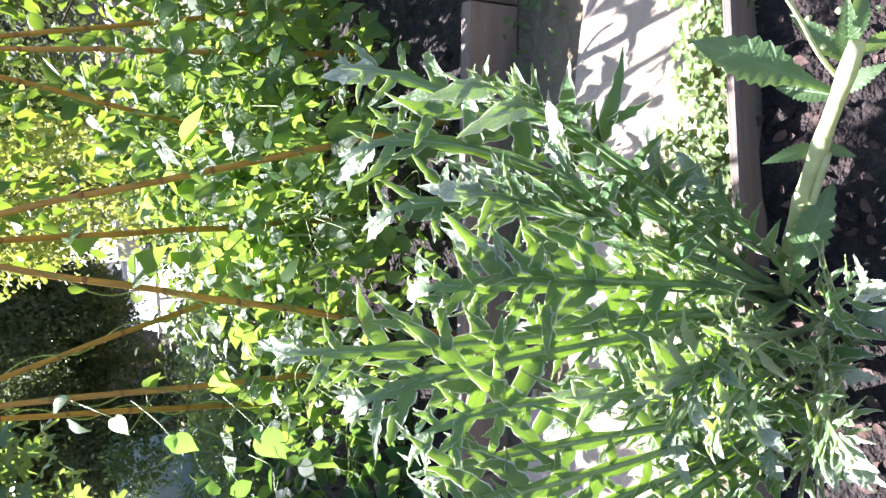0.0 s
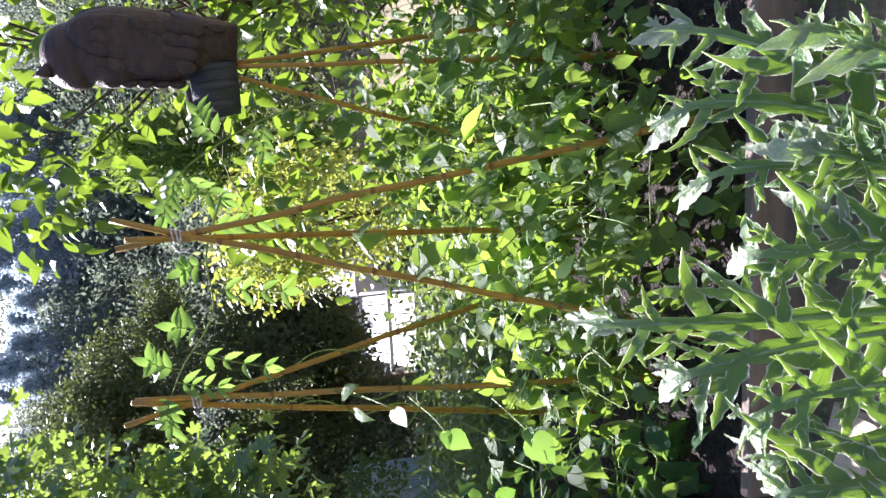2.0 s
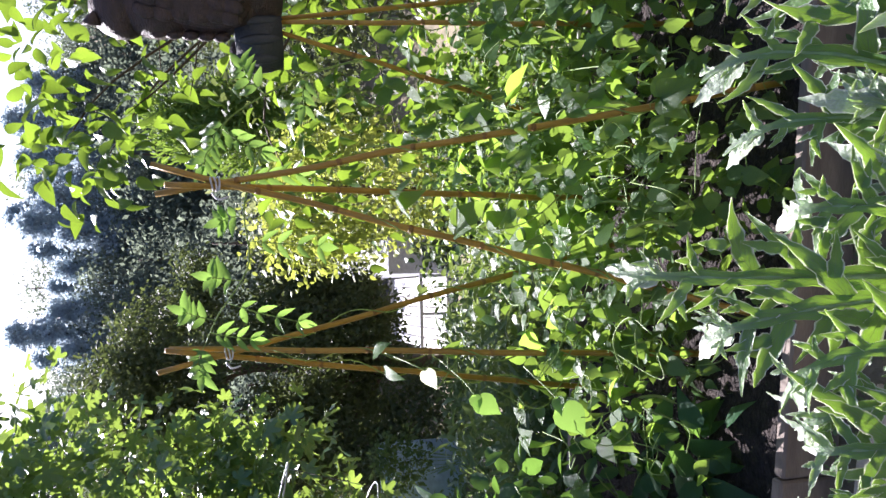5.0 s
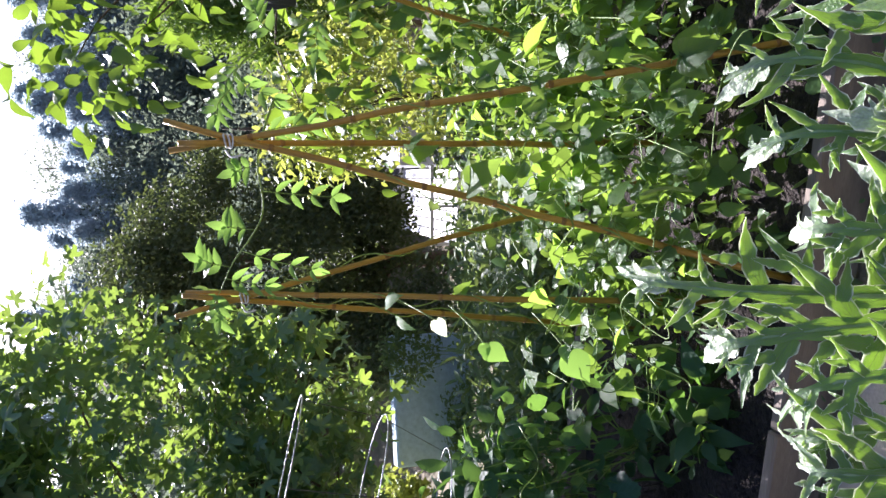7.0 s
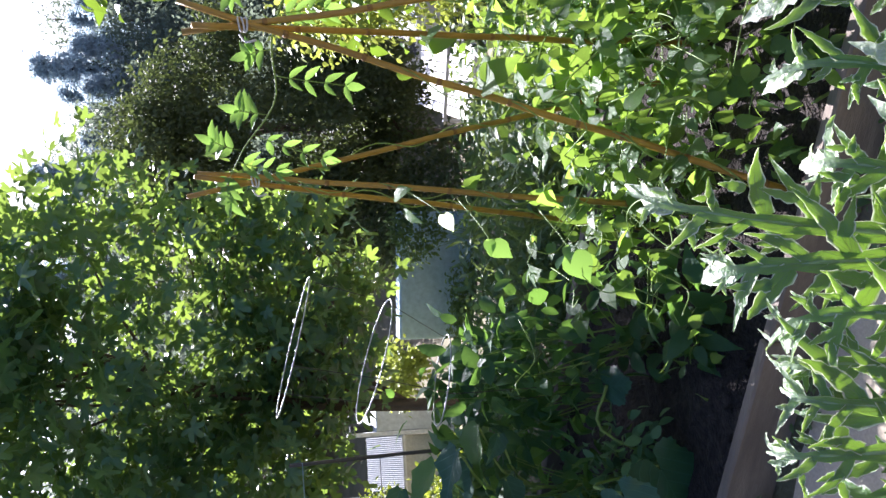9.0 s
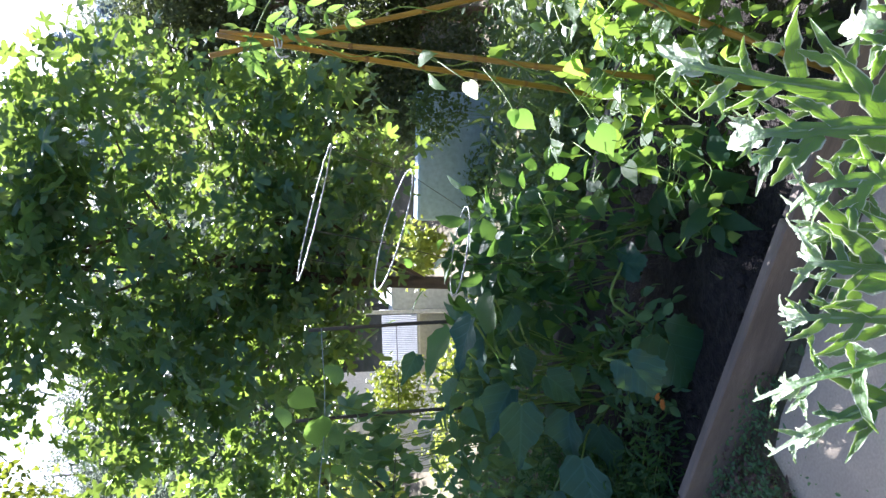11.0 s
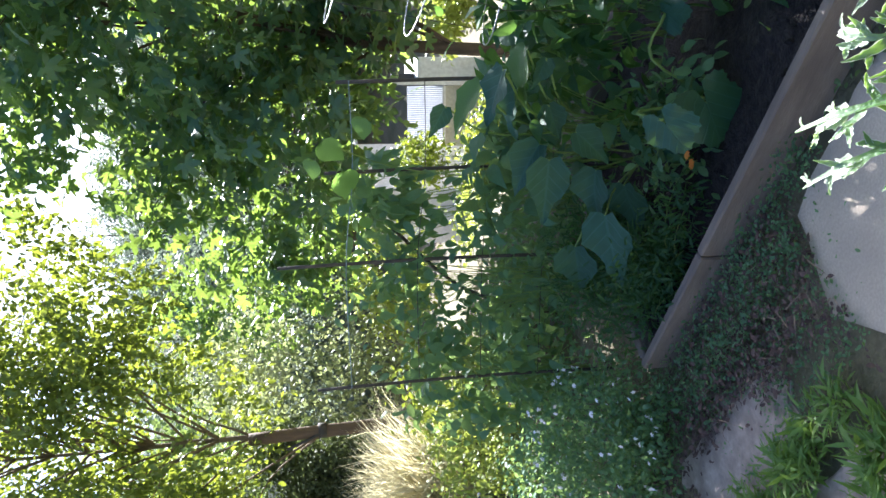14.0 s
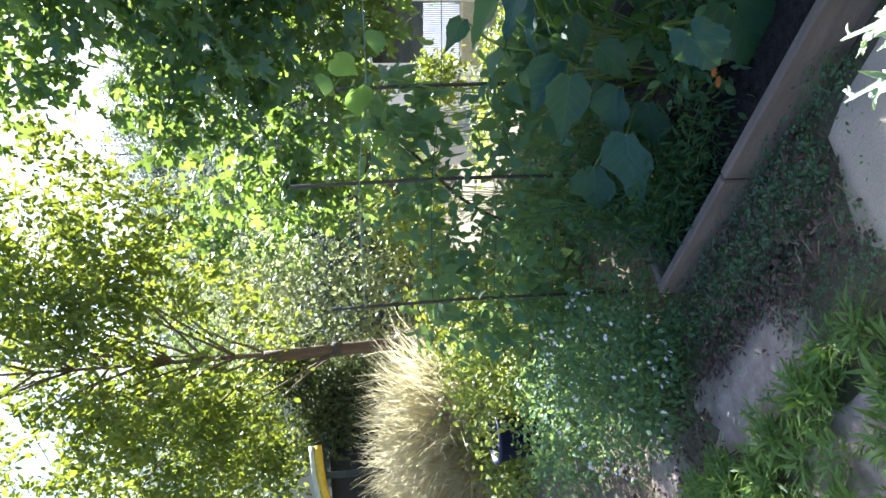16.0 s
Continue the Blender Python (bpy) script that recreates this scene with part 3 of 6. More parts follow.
path = thing("path", uv(0, -0.5, 0)[:], "pale worn concrete garden path between two raised beds", "path", kind="structure")
SLABS = ((-1.36, -0.35, -0.68, -0.11, 0.0, M_CONCRETE), (-0.33, 0.62, -0.66, -0.27, 0.003, M_CONCRETE),
                               (0.64, 1.7, -0.66, -0.26, 0.0, M_CONCRETE), (-2.55, -1.76, -0.66, -0.3, -0.005, M_STONE),
                               (-3.15, -2.78, -0.6, -0.22, -0.004, M_STONE), (-2.05, -1.5, -1.1, -0.75, -0.006, M_STONE))
for u0, u1, v0, v1, z, mat in SLABS:
    part("slab", slab(u0, u1, v0, v1, z, 0.12 if mat is M_STONE else 0.04), mat, path, smooth=False)


# ---- far hill, woods and houses ----
def far_tree(x, y, height, width, kind):
    z = drop(x, y) - 0.2
    root = thing("hill_tree", (x, y, z), {"pine": "tall blue-green conifer on the far hill", "wood": "dull green broadleaf tree on the far hill"}[kind], "tree", "trees on the hill")
    b = Build()
    tube(b, [(x, y, z), (x, y, z + height * 0.9)], [0.03 * height, 0.008 * height], 5)
    part("trunk", b, M_BARK, root)
    f = Build()
    if kind == "pine":
        k = rng.random(170) ** 0.7
        a = rng.uniform(0, 2 * math.pi, 170)
        tier = 0.55 + 0.45 * np.sin(k * 38)
        r = width * (1 - k) ** 0.8 * rng.uniform(0.4, 1.0, 170) * tier + 0.15
        c = np.stack([x + r * np.cos(a), y + r * np.sin(a), z + height * (0.12 + 0.88 * k)], 1)
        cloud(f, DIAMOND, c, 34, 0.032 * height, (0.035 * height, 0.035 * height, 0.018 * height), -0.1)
        part("crown", f, F_HAZEPINE, root, kind="stuff")
    else:
        c = np.concatenate([inside((x, y, z + height * 0.55), (width, width, height * 0.45), 90, 0.7), inside((x + width * 0.5, y, z + height * 0.4), (width * 0.7, width * 0.7, height * 0.3), 40, 0.7)])
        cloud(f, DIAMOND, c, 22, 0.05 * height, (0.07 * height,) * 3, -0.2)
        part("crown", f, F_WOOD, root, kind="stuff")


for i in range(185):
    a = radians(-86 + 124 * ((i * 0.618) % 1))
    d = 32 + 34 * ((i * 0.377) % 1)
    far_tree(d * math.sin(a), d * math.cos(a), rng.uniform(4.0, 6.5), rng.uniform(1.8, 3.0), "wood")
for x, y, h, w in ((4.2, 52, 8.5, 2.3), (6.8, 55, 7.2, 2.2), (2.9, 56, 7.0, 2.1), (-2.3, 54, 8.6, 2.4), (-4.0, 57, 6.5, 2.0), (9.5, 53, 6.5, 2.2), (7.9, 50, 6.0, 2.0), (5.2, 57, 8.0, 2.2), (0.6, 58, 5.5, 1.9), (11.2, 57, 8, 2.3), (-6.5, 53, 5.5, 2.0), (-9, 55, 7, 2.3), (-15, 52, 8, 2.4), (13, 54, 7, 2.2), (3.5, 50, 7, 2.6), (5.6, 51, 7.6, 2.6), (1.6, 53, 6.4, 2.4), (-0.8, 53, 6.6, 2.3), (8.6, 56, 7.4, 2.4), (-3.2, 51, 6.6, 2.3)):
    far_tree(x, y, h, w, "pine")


def house(at):
    """White house with a boarded sun deck, a handrail and a grey side wall."""
    x, y, z = at
    root = thing("house", at, "white house with a boarded white deck and grey side wall", "house")
    part("wall", box(Build(), (x - 1.7, y + 6.2, z - 1.0), (x + 0.35, y + 9, z + 0.6)), M_WHITE, root, smooth=False)
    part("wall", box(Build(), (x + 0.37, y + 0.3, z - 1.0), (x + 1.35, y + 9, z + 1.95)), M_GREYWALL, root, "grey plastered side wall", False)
    b = Build()
    b.add([(x - 1.9, y + 6.1, z + 0.62), (x + 0.36, y + 6.1, z + 0.62), (x + 0.36, y + 9.4, z + 0.62), (x - 1.9, y + 9.4, z + 0.62), (x - 1.9, y + 7.6, z + 0.95), (x + 0.36, y + 7.6, z + 0.95)],
          [(0, 1, 5, 4), (2, 3, 4, 5), (0, 4, 3), (1, 2, 5), (0, 3, 2, 1)])
    part("roof", b, M_ROOF, root, "dark shingled roof", False)
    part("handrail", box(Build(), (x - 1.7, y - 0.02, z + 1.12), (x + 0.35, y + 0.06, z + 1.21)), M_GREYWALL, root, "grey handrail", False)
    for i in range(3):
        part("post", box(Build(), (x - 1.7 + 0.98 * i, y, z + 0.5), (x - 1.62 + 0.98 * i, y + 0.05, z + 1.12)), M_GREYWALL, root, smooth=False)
    part("deck_front", box(Build(), (x - 1.7, y - 0.05, z - 1.0), (x + 0.35, y, z + 0.44)), M_WHITE, root, smooth=False)
    for i in range(7):
        part("deck_board", box(Build(), (x - 1.69 + 0.29 * i, y - 0.04, z + 0.45), (x - 1.43 + 0.29 * i, y + 6.18, z + 0.5), None, 0.01), M_WHITE, root, smooth=False)


house((-0.05, 20.3, -5.0))


def outbuilding(at):
    """Low outbuilding downhill: a smooth grey block, a lean-to with a corrugated roof beside it, a corner post and a flue."""
    m = Matrix.Translation(at) @ Matrix.Rotation(radians(28), 4, "Z")
    root = thing("outbuilding", at, "small grey outbuilding with a pale corrugated lean-to roof", "shed")
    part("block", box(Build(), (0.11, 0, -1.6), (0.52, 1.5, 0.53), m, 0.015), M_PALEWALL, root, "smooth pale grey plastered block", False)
    part("wall", box(Build(), (-1.05, 0.08, -1.6), (0.03, 1.2, 0.06), m, 0.01), M_CREAM, root, smooth=False)
    part("corner_post", box(Build(), (0.035, -0.04, -1.6), (0.105, 0.03, 1.05), m, 0.01), M_WHITE, root, "white corner post", False)
    part("flue", box(Build(), (0.12, 0.3, 0.54), (0.24, 0.42, 0.95), m, 0.01), M_ROOF, root, "dark square flue", False)
    part("eave", box(Build(), (-0.95, -0.03, 0.03), (0.03, 0.0, 0.085), m, 0.008), M_WHITE, root, "white eaves board", False)
    b = Build()
    n = 112
    v = []
    for i in range(n + 1):
        u = -0.92 + 0.945 * i / n
        w = 0.006 * math.sin(i * math.pi / 2)
        for y, z in ((-0.04, 0.09), (0.75, 0.60), (-0.04, 0.07), (0.75, 0.58)):
            v.append((m @ Vector((u, y, z + w)))[:])
    b.add(v, [(4 * i, 4 * i + 4, 4 * i + 5, 4 * i + 1) for i in range(n)] + [(4 * i + 2, 4 * i + 3, 4 * i + 7, 4 * i + 6) for i in range(n)]
          + [(4 * i, 4 * i + 2, 4 * i + 6, 4 * i + 4) for i in range(n)])
    part("corrugated_sheet", b, M_SHEET, root, "grey corrugated roof sheet", False)


outbuilding((-6.6, 12.85, -1.5))


def garden_wall(at):
    m = Matrix.Translation(at) @ Matrix.Rotation(radians(14), 4, "Z")
    root = thing("garden_wall", at, "smooth pale blue plastered garden wall under the trees", "wall")
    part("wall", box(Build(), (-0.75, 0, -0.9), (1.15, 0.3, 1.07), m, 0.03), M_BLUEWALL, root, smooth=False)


garden_wall((-3.4, 11.3, -2.0))


def far_building(at):
    """Pale boarded gable far behind the trellis."""
    x, y, z = at
    root = thing("far_building", at, "pale boarded building glimpsed behind the trees", "building")
    part("wall", box(Build(), (x - 0.8, y, z - 2.6), (x + 0.75, y + 2, z)), M_WHITE, root, smooth=False)
    for i in range(7):
        part("board", box(Build(), (x - 0.8, y - 0.03, z - 0.22 - 0.2 * i), (x + 0.75, y - 0.002, z - 0.045 - 0.2 * i), None, 0.01), M_WHITE, root, smooth=False)
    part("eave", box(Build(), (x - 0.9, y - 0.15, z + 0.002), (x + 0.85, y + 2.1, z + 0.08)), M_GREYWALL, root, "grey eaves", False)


far_building((-11.0, 15.0, -0.4))

# ---- trees of the garden ----
rng = np.random.default_rng(12)
lumps = np.concatenate([inside((-1.4, 13.6, 0.8), (1.9, 1.4, 2.1), 34, 0.75), inside((-2.7, 13.3, 1.3), (1.4, 1.1, 1.7), 24, 0.75), inside((-2.0, 13.4, 2.5), (1.1, 0.9, 0.8), 12, 0.6),
                        inside((-0.6, 13.4, -0.2), (1.0, 0.9, 1.1), 12, 0.6), inside((-2.7, 13.0, -0.7), (1.2, 0.9, 0.9), 12, 0.6), inside((-1.0, 13.4, -0.9), (1.0, 0.8, 0.6), 12, 0.6)])
tree("evergreen_tree", "dense dark evergreen oak with glossy small leaves", (-1.4, 13.6, drop(-1.4, 13.6) - 0.1),
     [(tuple(c), (0.5, 0.45, 0.4), 7) for c in lumps], OVAL, F_DARK, 0.075, 120, (0.13, 0.13, 0.12), 0.16, M_BARK)
tree("cypress", "soft mid-green cypress bush behind the garden", (2.7, 14.2, drop(2.7, 14.2) - 0.1),
     [((2.75, 14.2, 0.3), (0.85, 0.7, 2.1), 150)], NARROW, F_CYPRESS, 0.17, 80, (0.12, 0.12, 0.2), 0.08, M_BARK, droop=0.6, limbs=0)
tree("golden_shrub", "bright golden-green shrub in full sun", (0.65, 6.3, drop(0.65, 6.3) - 0.05),
     [((0.65, 6.2, 0.35), (0.55, 0.45, 0.75), 62), ((0.3, 6.0, 0.75), (0.3, 0.3, 0.35), 20)], OVAL, F_GOLD, 0.055, 60, (0.09, 0.09, 0.09), 0.03, M_TWIG)
tree("fruit_tree", "young fruit tree with bright oval leaves on dark branches", (1.5, 3.55, -0.02),
     [((1.0, 3.45, 1.75), (0.7, 0.4, 0.7), 28), ((0.8, 3.5, 0.95), (0.75, 0.4, 0.5), 28), ((1.6, 3.6, 1.4), (0.6, 0.5, 0.9), 30), ((0.5, 3.4, 1.95), (0.3, 0.25, 0.25), 8)],
     CUPPED, F_APPLE, 0.086, 13, (0.11, 0.1, 0.1), 0.032, M_TWIG, limbs=30)
rng = np.random.default_rng(30)
tree("plane_tree", "spreading plane tree with large lobed leaves", (-3.15, 6.8, drop(-3.15, 6.8) - 0.1),
     [((-2.5, 7.0, 2.3), (1.6, 1.3, 1.55), 210), ((-3.8, 6.6, 1.8), (1.15, 0.9, 1.1), 50), ((-2.1, 7.1, 1.0), (1.1, 1.0, 0.8), 40), ((-3.5, 7.7, 4.3), (1.1, 1.2, 0.9), 40), ((-3.5, 6.6, 3.8), (0.9, 0.8, 0.7), 36), ((-7.58, 9.00, 1.65), (1.1, 0.7, 0.75), 36), ((-8.05, 9.00, 2.97), (0.8, 0.6, 0.6), 20), ((-2.4, 6.0, 3.2), (0.7, 0.6, 0.6), 26), ((-4.55, 6.80, 2.35), (0.9, 0.7, 0.8), 40), ((-5.4, 6.6, 1.35), (0.65, 0.5, 0.55), 26), ((-3.6, 6.8, 0.8), (0.5, 0.4, 0.25), 16), ((-4.8, 6.8, 0.9), (0.6, 0.5, 0.32), 18), ((-2.5, 6.8, 0.45), (0.7, 0.5, 0.26), 18)],
     MAPLE, F_PLANE, 0.15, 14, (0.16, 0.16, 0.15), 0.068, M_BARK, limbs=30)
rng = np.random.default_rng(31)
tree("birch_tree", "light airy birch with hanging yellow-green twigs", (-6.35, 5.2, drop(-6.35, 5.2) - 0.1),
     [((-6.4, 5.2, 3.1), (1.3, 1.2, 1.35), 66), ((-7.1, 4.6, 3.0), (1.0, 0.9, 1.1), 40), ((-6.3, 5.0, 4.7), (1.6, 1.5, 1.3), 60), ((-7.7, 4.9, 2.7), (0.8, 0.6, 1.0), 44), ((-5.2, 6.4, 3.9), (0.8, 0.7, 0.8), 16), ((-5.03, 5.60, 3.65), (0.8, 0.7, 1.0), 34), ((-5.79, 5.40, 3.68), (0.7, 0.6, 0.8), 24)],
     OVAL, F_BIRCH, 0.072, 90, (0.13, 0.13, 0.2), 0.036, M_PALEBARK, droop=-0.9, limbs=42, weep=0.5, fork=0.35, limb_r=0.4, rise=0.7)


# ---- bean tripods ----
def cane(root, foot, top, r=0.0085):
    """A bamboo cane with its nodes, slightly crooked."""
    foot, top = np.array(foot), np.array(top)
    b = Build()
    n = 9
    pts = [foot + (top - foot) * i / n + rng.normal(size=3) * 0.002 * (0 < i < n) for i in range(n + 1)]
    line = bend(pts, 30)
    tube(b, line, np.linspace(r * 1.1, r * 0.8, len(line)), 8)
    ob = part("cane", b, M_CANE, root)
    length = np.linalg.norm(top - foot)
    step = 0.17
    for i in range(1, int(length / step)):
        s = (i * step + rng.uniform(-0.02, 0.02)) / length
        j = min(len(line) - 2, int(s * (len(line) - 1)))
        p, d = line[j], unit(line[j + 1] - line[j])
        rr = r * (1.1 - 0.3 * s)
        k = Build()
        tube(k, [p - d * 0.006, p - d * 0.002, p + d * 0.002, p + d * 0.006], [rr * 1.0, rr * 1.14, rr * 1.12, rr * 1.0], 8)
        part("node", k, M_NODE, ob, "dark raised joint of the cane")
    return ob


def tripod(tie, feet, tops, label, twine=True):
    root = thing("bean_tripod", (tie[0], tie[1], 0.06), label, "plant support", "bean tripods")
    for f, t in zip(feet, tops):
        cane(root, f, t)
    if twine:
        b = Build()
        for i in range(3):
            a = np.linspace(0, 2 * math.pi, 14)
            ring = np.stack([tie[0] + 0.015 * np.cos(a), tie[1] + 0.015 * np.sin(a), tie[2] - 0.012 + 0.006 * i + 0.004 * np.sin(a + i)], 1)
            tube(b, ring, 0.0022, 5)
        tube(b, bend([(tie[0] - 0.02, tie[1] - 0.012, tie[2]), (tie[0] - 0.035, tie[1] - 0.02, tie[2] - 0.012), (tie[0] - 0.03, tie[1] - 0.025, tie[2] - 0.035)], 6), 0.0025, 5)
        part("twine", b, M_TIE, root, "pale twine knot")
    return root


def beyond(tie, foot, more):
    """The far end of a cane that passes the tie."""
    t, f = np.array(tie), np.array(foot)
    return tuple(t + (t - f) / np.linalg.norm(t - f) * more)


TIE_A, FEET_A = (0.09, 1.95, 1.435), ((0.352, 1.79, 0.05), (-0.245, 1.84, 0.05), (0.12, 2.36, 0.05))
TIE_B, FEET_B = (-0.30, 2.27, 1.40), ((0.02, 2.47, 0.05), (-0.345, 2.12, 0.05), (-0.50, 2.56, 0.05))
TIE_C, FEET_C = (0.59, 2.36, 1.25), ((0.62, 2.18, 0.05), (0.32, 2.52, 0.05), (0.84, 2.42, 0.05))
tripod(TIE_A, FEET_A, (beyond(TIE_A, FEET_A[0], 0.12), beyond((0.1, 1.95, 1.435), FEET_A[1], 0.13), beyond((0.085, 1.945, 1.435), FEET_A[2], 0.1)), "three bamboo canes tied with twine at the top")
tripod(TIE_B, FEET_B, (beyond(TIE_B, FEET_B[0], 0.17), beyond((-0.29, 2.27, 1.40), FEET_B[1], 0.14), beyond((-0.305, 2.265, 1.40), FEET_B[2], 0.15)), "three bamboo canes tied at the top with bean shoots")
tripod(TIE_C, FEET_C, ((0.59, 2.345, 1.27), (0.575, 2.365, 1.27), (0.605, 2.365, 1.27)), "three bamboo canes carrying an owl figure", False)


# ---- owl figure: body, head, wings, tail and stump in one mesh ----
def owl(at):
    bm = bmesh.new()

    def ball(centre, radii, tilt=0.0, n=20):
        m = Matrix.Translation(centre) @ Matrix.Rotation(radians(tilt), 4, "Y") @ Matrix.Diagonal((*radii, 1))
        bmesh.ops.create_uvsphere(bm, u_segments=n, v_segments=n // 2 + 2, radius=1, matrix=m)

    ball((0.03, 0, 0.235), (0.086, 0.088, 0.2), 6)           # body
    ball((0.012, 0, 0.335), (0.086, 0.086, 0.125), 8)         # shoulders
    ball((-0.002, 0, 0.42), (0.076, 0.076, 0.075), 0)        # head
    ball((-0.05, 0, 0.41), (0.03, 0.058, 0.052), 0)          # face
    for s in (-1, 1):
        ball((0.04, s * 0.07, 0.255), (0.064, 0.028, 0.165), 10)    # wing
        bmesh.ops.create_cone(bm, cap_ends=True, segments=8, radius1=0.02, radius2=0.003, depth=0.045,
                              matrix=Matrix.Translation((-0.035, s * 0.042, 0.488)) @ Matrix.Rotation(radians(-22), 4, "Y"))
        for k in range(3):                                          # talons
            ball((-0.10 + 0.004 * k, s * 0.03 + (k - 1) * 0.016, 0.125), (0.022, 0.008, 0.012), 20, 8)
        for i in range(6):                                          # wing feathers
            for j in range(4):
                ball((0.0 + 0.028 * j + 0.004 * (i % 2), s * (0.092 - 0.004 * abs(j - 1.5)), 0.14 + 0.042 * i - 0.006 * j), (0.019, 0.009, 0.032), 12, 8)
    bmesh.ops.create_cone(bm, cap_ends=True, segments=8, radius1=0.011, radius2=0.002, depth=0.03,
                          matrix=Matrix.Translation((-0.08, 0, 0.402)) @ Matrix.Rotation(radians(-125), 4, "Y"))
    ball((0.05, 0, 0.115), (0.05, 0.066, 0.118), 4)         # tail
    bmesh.ops.create_cone(bm, cap_ends=True, segments=16, radius1=0.054, radius2=0.066, depth=0.17, matrix=Matrix.Translation((0.042, 0, 0.088)) @ Matrix.Rotation(radians(4), 4, "Y"))
    for i in range(5):                                       # tail and breast feathers
        for j in range(5):
            ball((0.085 - 0.012 * i * (i < 3), -0.05 + 0.025 * j, 0.06 + 0.03 * i), (0.012, 0.011, 0.03), 4, 8)
            ball((-0.052, -0.05 + 0.025 * j, 0.16 + 0.04 * i), (0.012, 0.012, 0.024), -8, 8)
    stump = len(bm.faces)
    bmesh.ops.create_cone(bm, cap_ends=True, segments=20, radius1=0.078, radius2=0.066, depth=0.125, matrix=Matrix.Translation((-0.06, 0, 0.0625)) @ Matrix.Rotation(radians(-6), 4, "Y"))
    for k in range(9):                                       # bark ridges of the stump
        t_ = k * 0.7
        ball((-0.06 + 0.07 * math.cos(t_), 0.07 * math.sin(t_), 0.06), (0.014, 0.014, 0.06), -6, 8)
    bm.faces.ensure_lookup_table()
    for f in bm.faces:
        f.smooth = True
        f.material_index = 1 if f.index >= stump else 0
    bmesh.ops.transform(bm, matrix=Matrix.Rotation(radians(-28), 4, "Z") @ Matrix.Diagonal((1.12, 1.0, 1.0, 1)), verts=bm.verts[:])
    me = bpy.data.meshes.new("owl_figure")
    bm.to_mesh(me)
    bm.free()
    me.materials.append(M_OWL)
    me.materials.append(M_OWLBASE)
    ob = new("owl_figure", me)
    ob.location = at
    tagged(ob, "dark brown plastic owl figure on a black stump atop canes", "statue")


owl((0.612, 2.36, 1.245))

# ---- artichokes ----
LOBE_OUTLINE = (0.8, 1.0, 0.86, 0.98, 0.76, 0.82, 0.54, 0.52, 0.28, 0.17, 0.0)


def lobe(build, under, root_at, along, face, length, width, curl, twist, run, hook=0.0):
    """One finger of an artichoke leaf: wavy margins turned up, a bent and twisted tip, its underside felted."""
    y = unit(along)
    x = unit(np.cross(y, face))
    z = np.cross(x, y)
    n = 10
    v, f, uv_, low = [], [], [], []
    c = np.array(root_at, dtype=float)
    ph, lop = rng.uniform(0, 6), rng.uniform(0.8, 1.2)
    for i in range(n + 1):
        s = i / n
        w = width * LOBE_OUTLINE[i] + 0.0005
        bend_ = curl * s * s
        fwd, wide_ = y * math.cos(hook * s) + x * math.sin(hook * s), x * math.cos(hook * s) - y * math.sin(hook * s)
        d = fwd * math.cos(bend_) + z * math.sin(bend_)
        zz = z * math.cos(bend_) - fwd * math.sin(bend_)
        ta = twist * s * s
        xx, zz = wide_ * math.cos(ta) + zz * math.sin(ta), zz * math.cos(ta) - wide_ * math.sin(ta)
        if i:
            c = c + d * (length / n)
        for q, up_ in ((-1, 0.12), (-0.72, 0.0), (0, -0.08), (0.72, 0.0), (1, 0.12)):
            wav = 0.2 * math.sin(ph + 9 * s + 2 * q) * abs(q) + 0.16 * math.sin(2 * ph + 23 * s) * (abs(q) == 1)
            wide = w * (lop if q < 0 else 2 - lop) * (1 + 0.16 * math.sin(ph * 2 + 19 * s) * (abs(q) == 1))
            p = c + xx * (wide * q) + zz * (w * (up_ + wav)) + d * (0.3 * w * abs(q))
            v.append(p)
            low.append(p - zz * 0.0009)
            uv_.append((q, s * 1.2))
    for i in range(n):
        for q in range(4):
            a = 5 * i + q
            f.append((a, a + 1, a + 6, a + 5))
    build.add(v, f, uv_, [(run, 0.0)] * len(v))
    under.add(low, f)


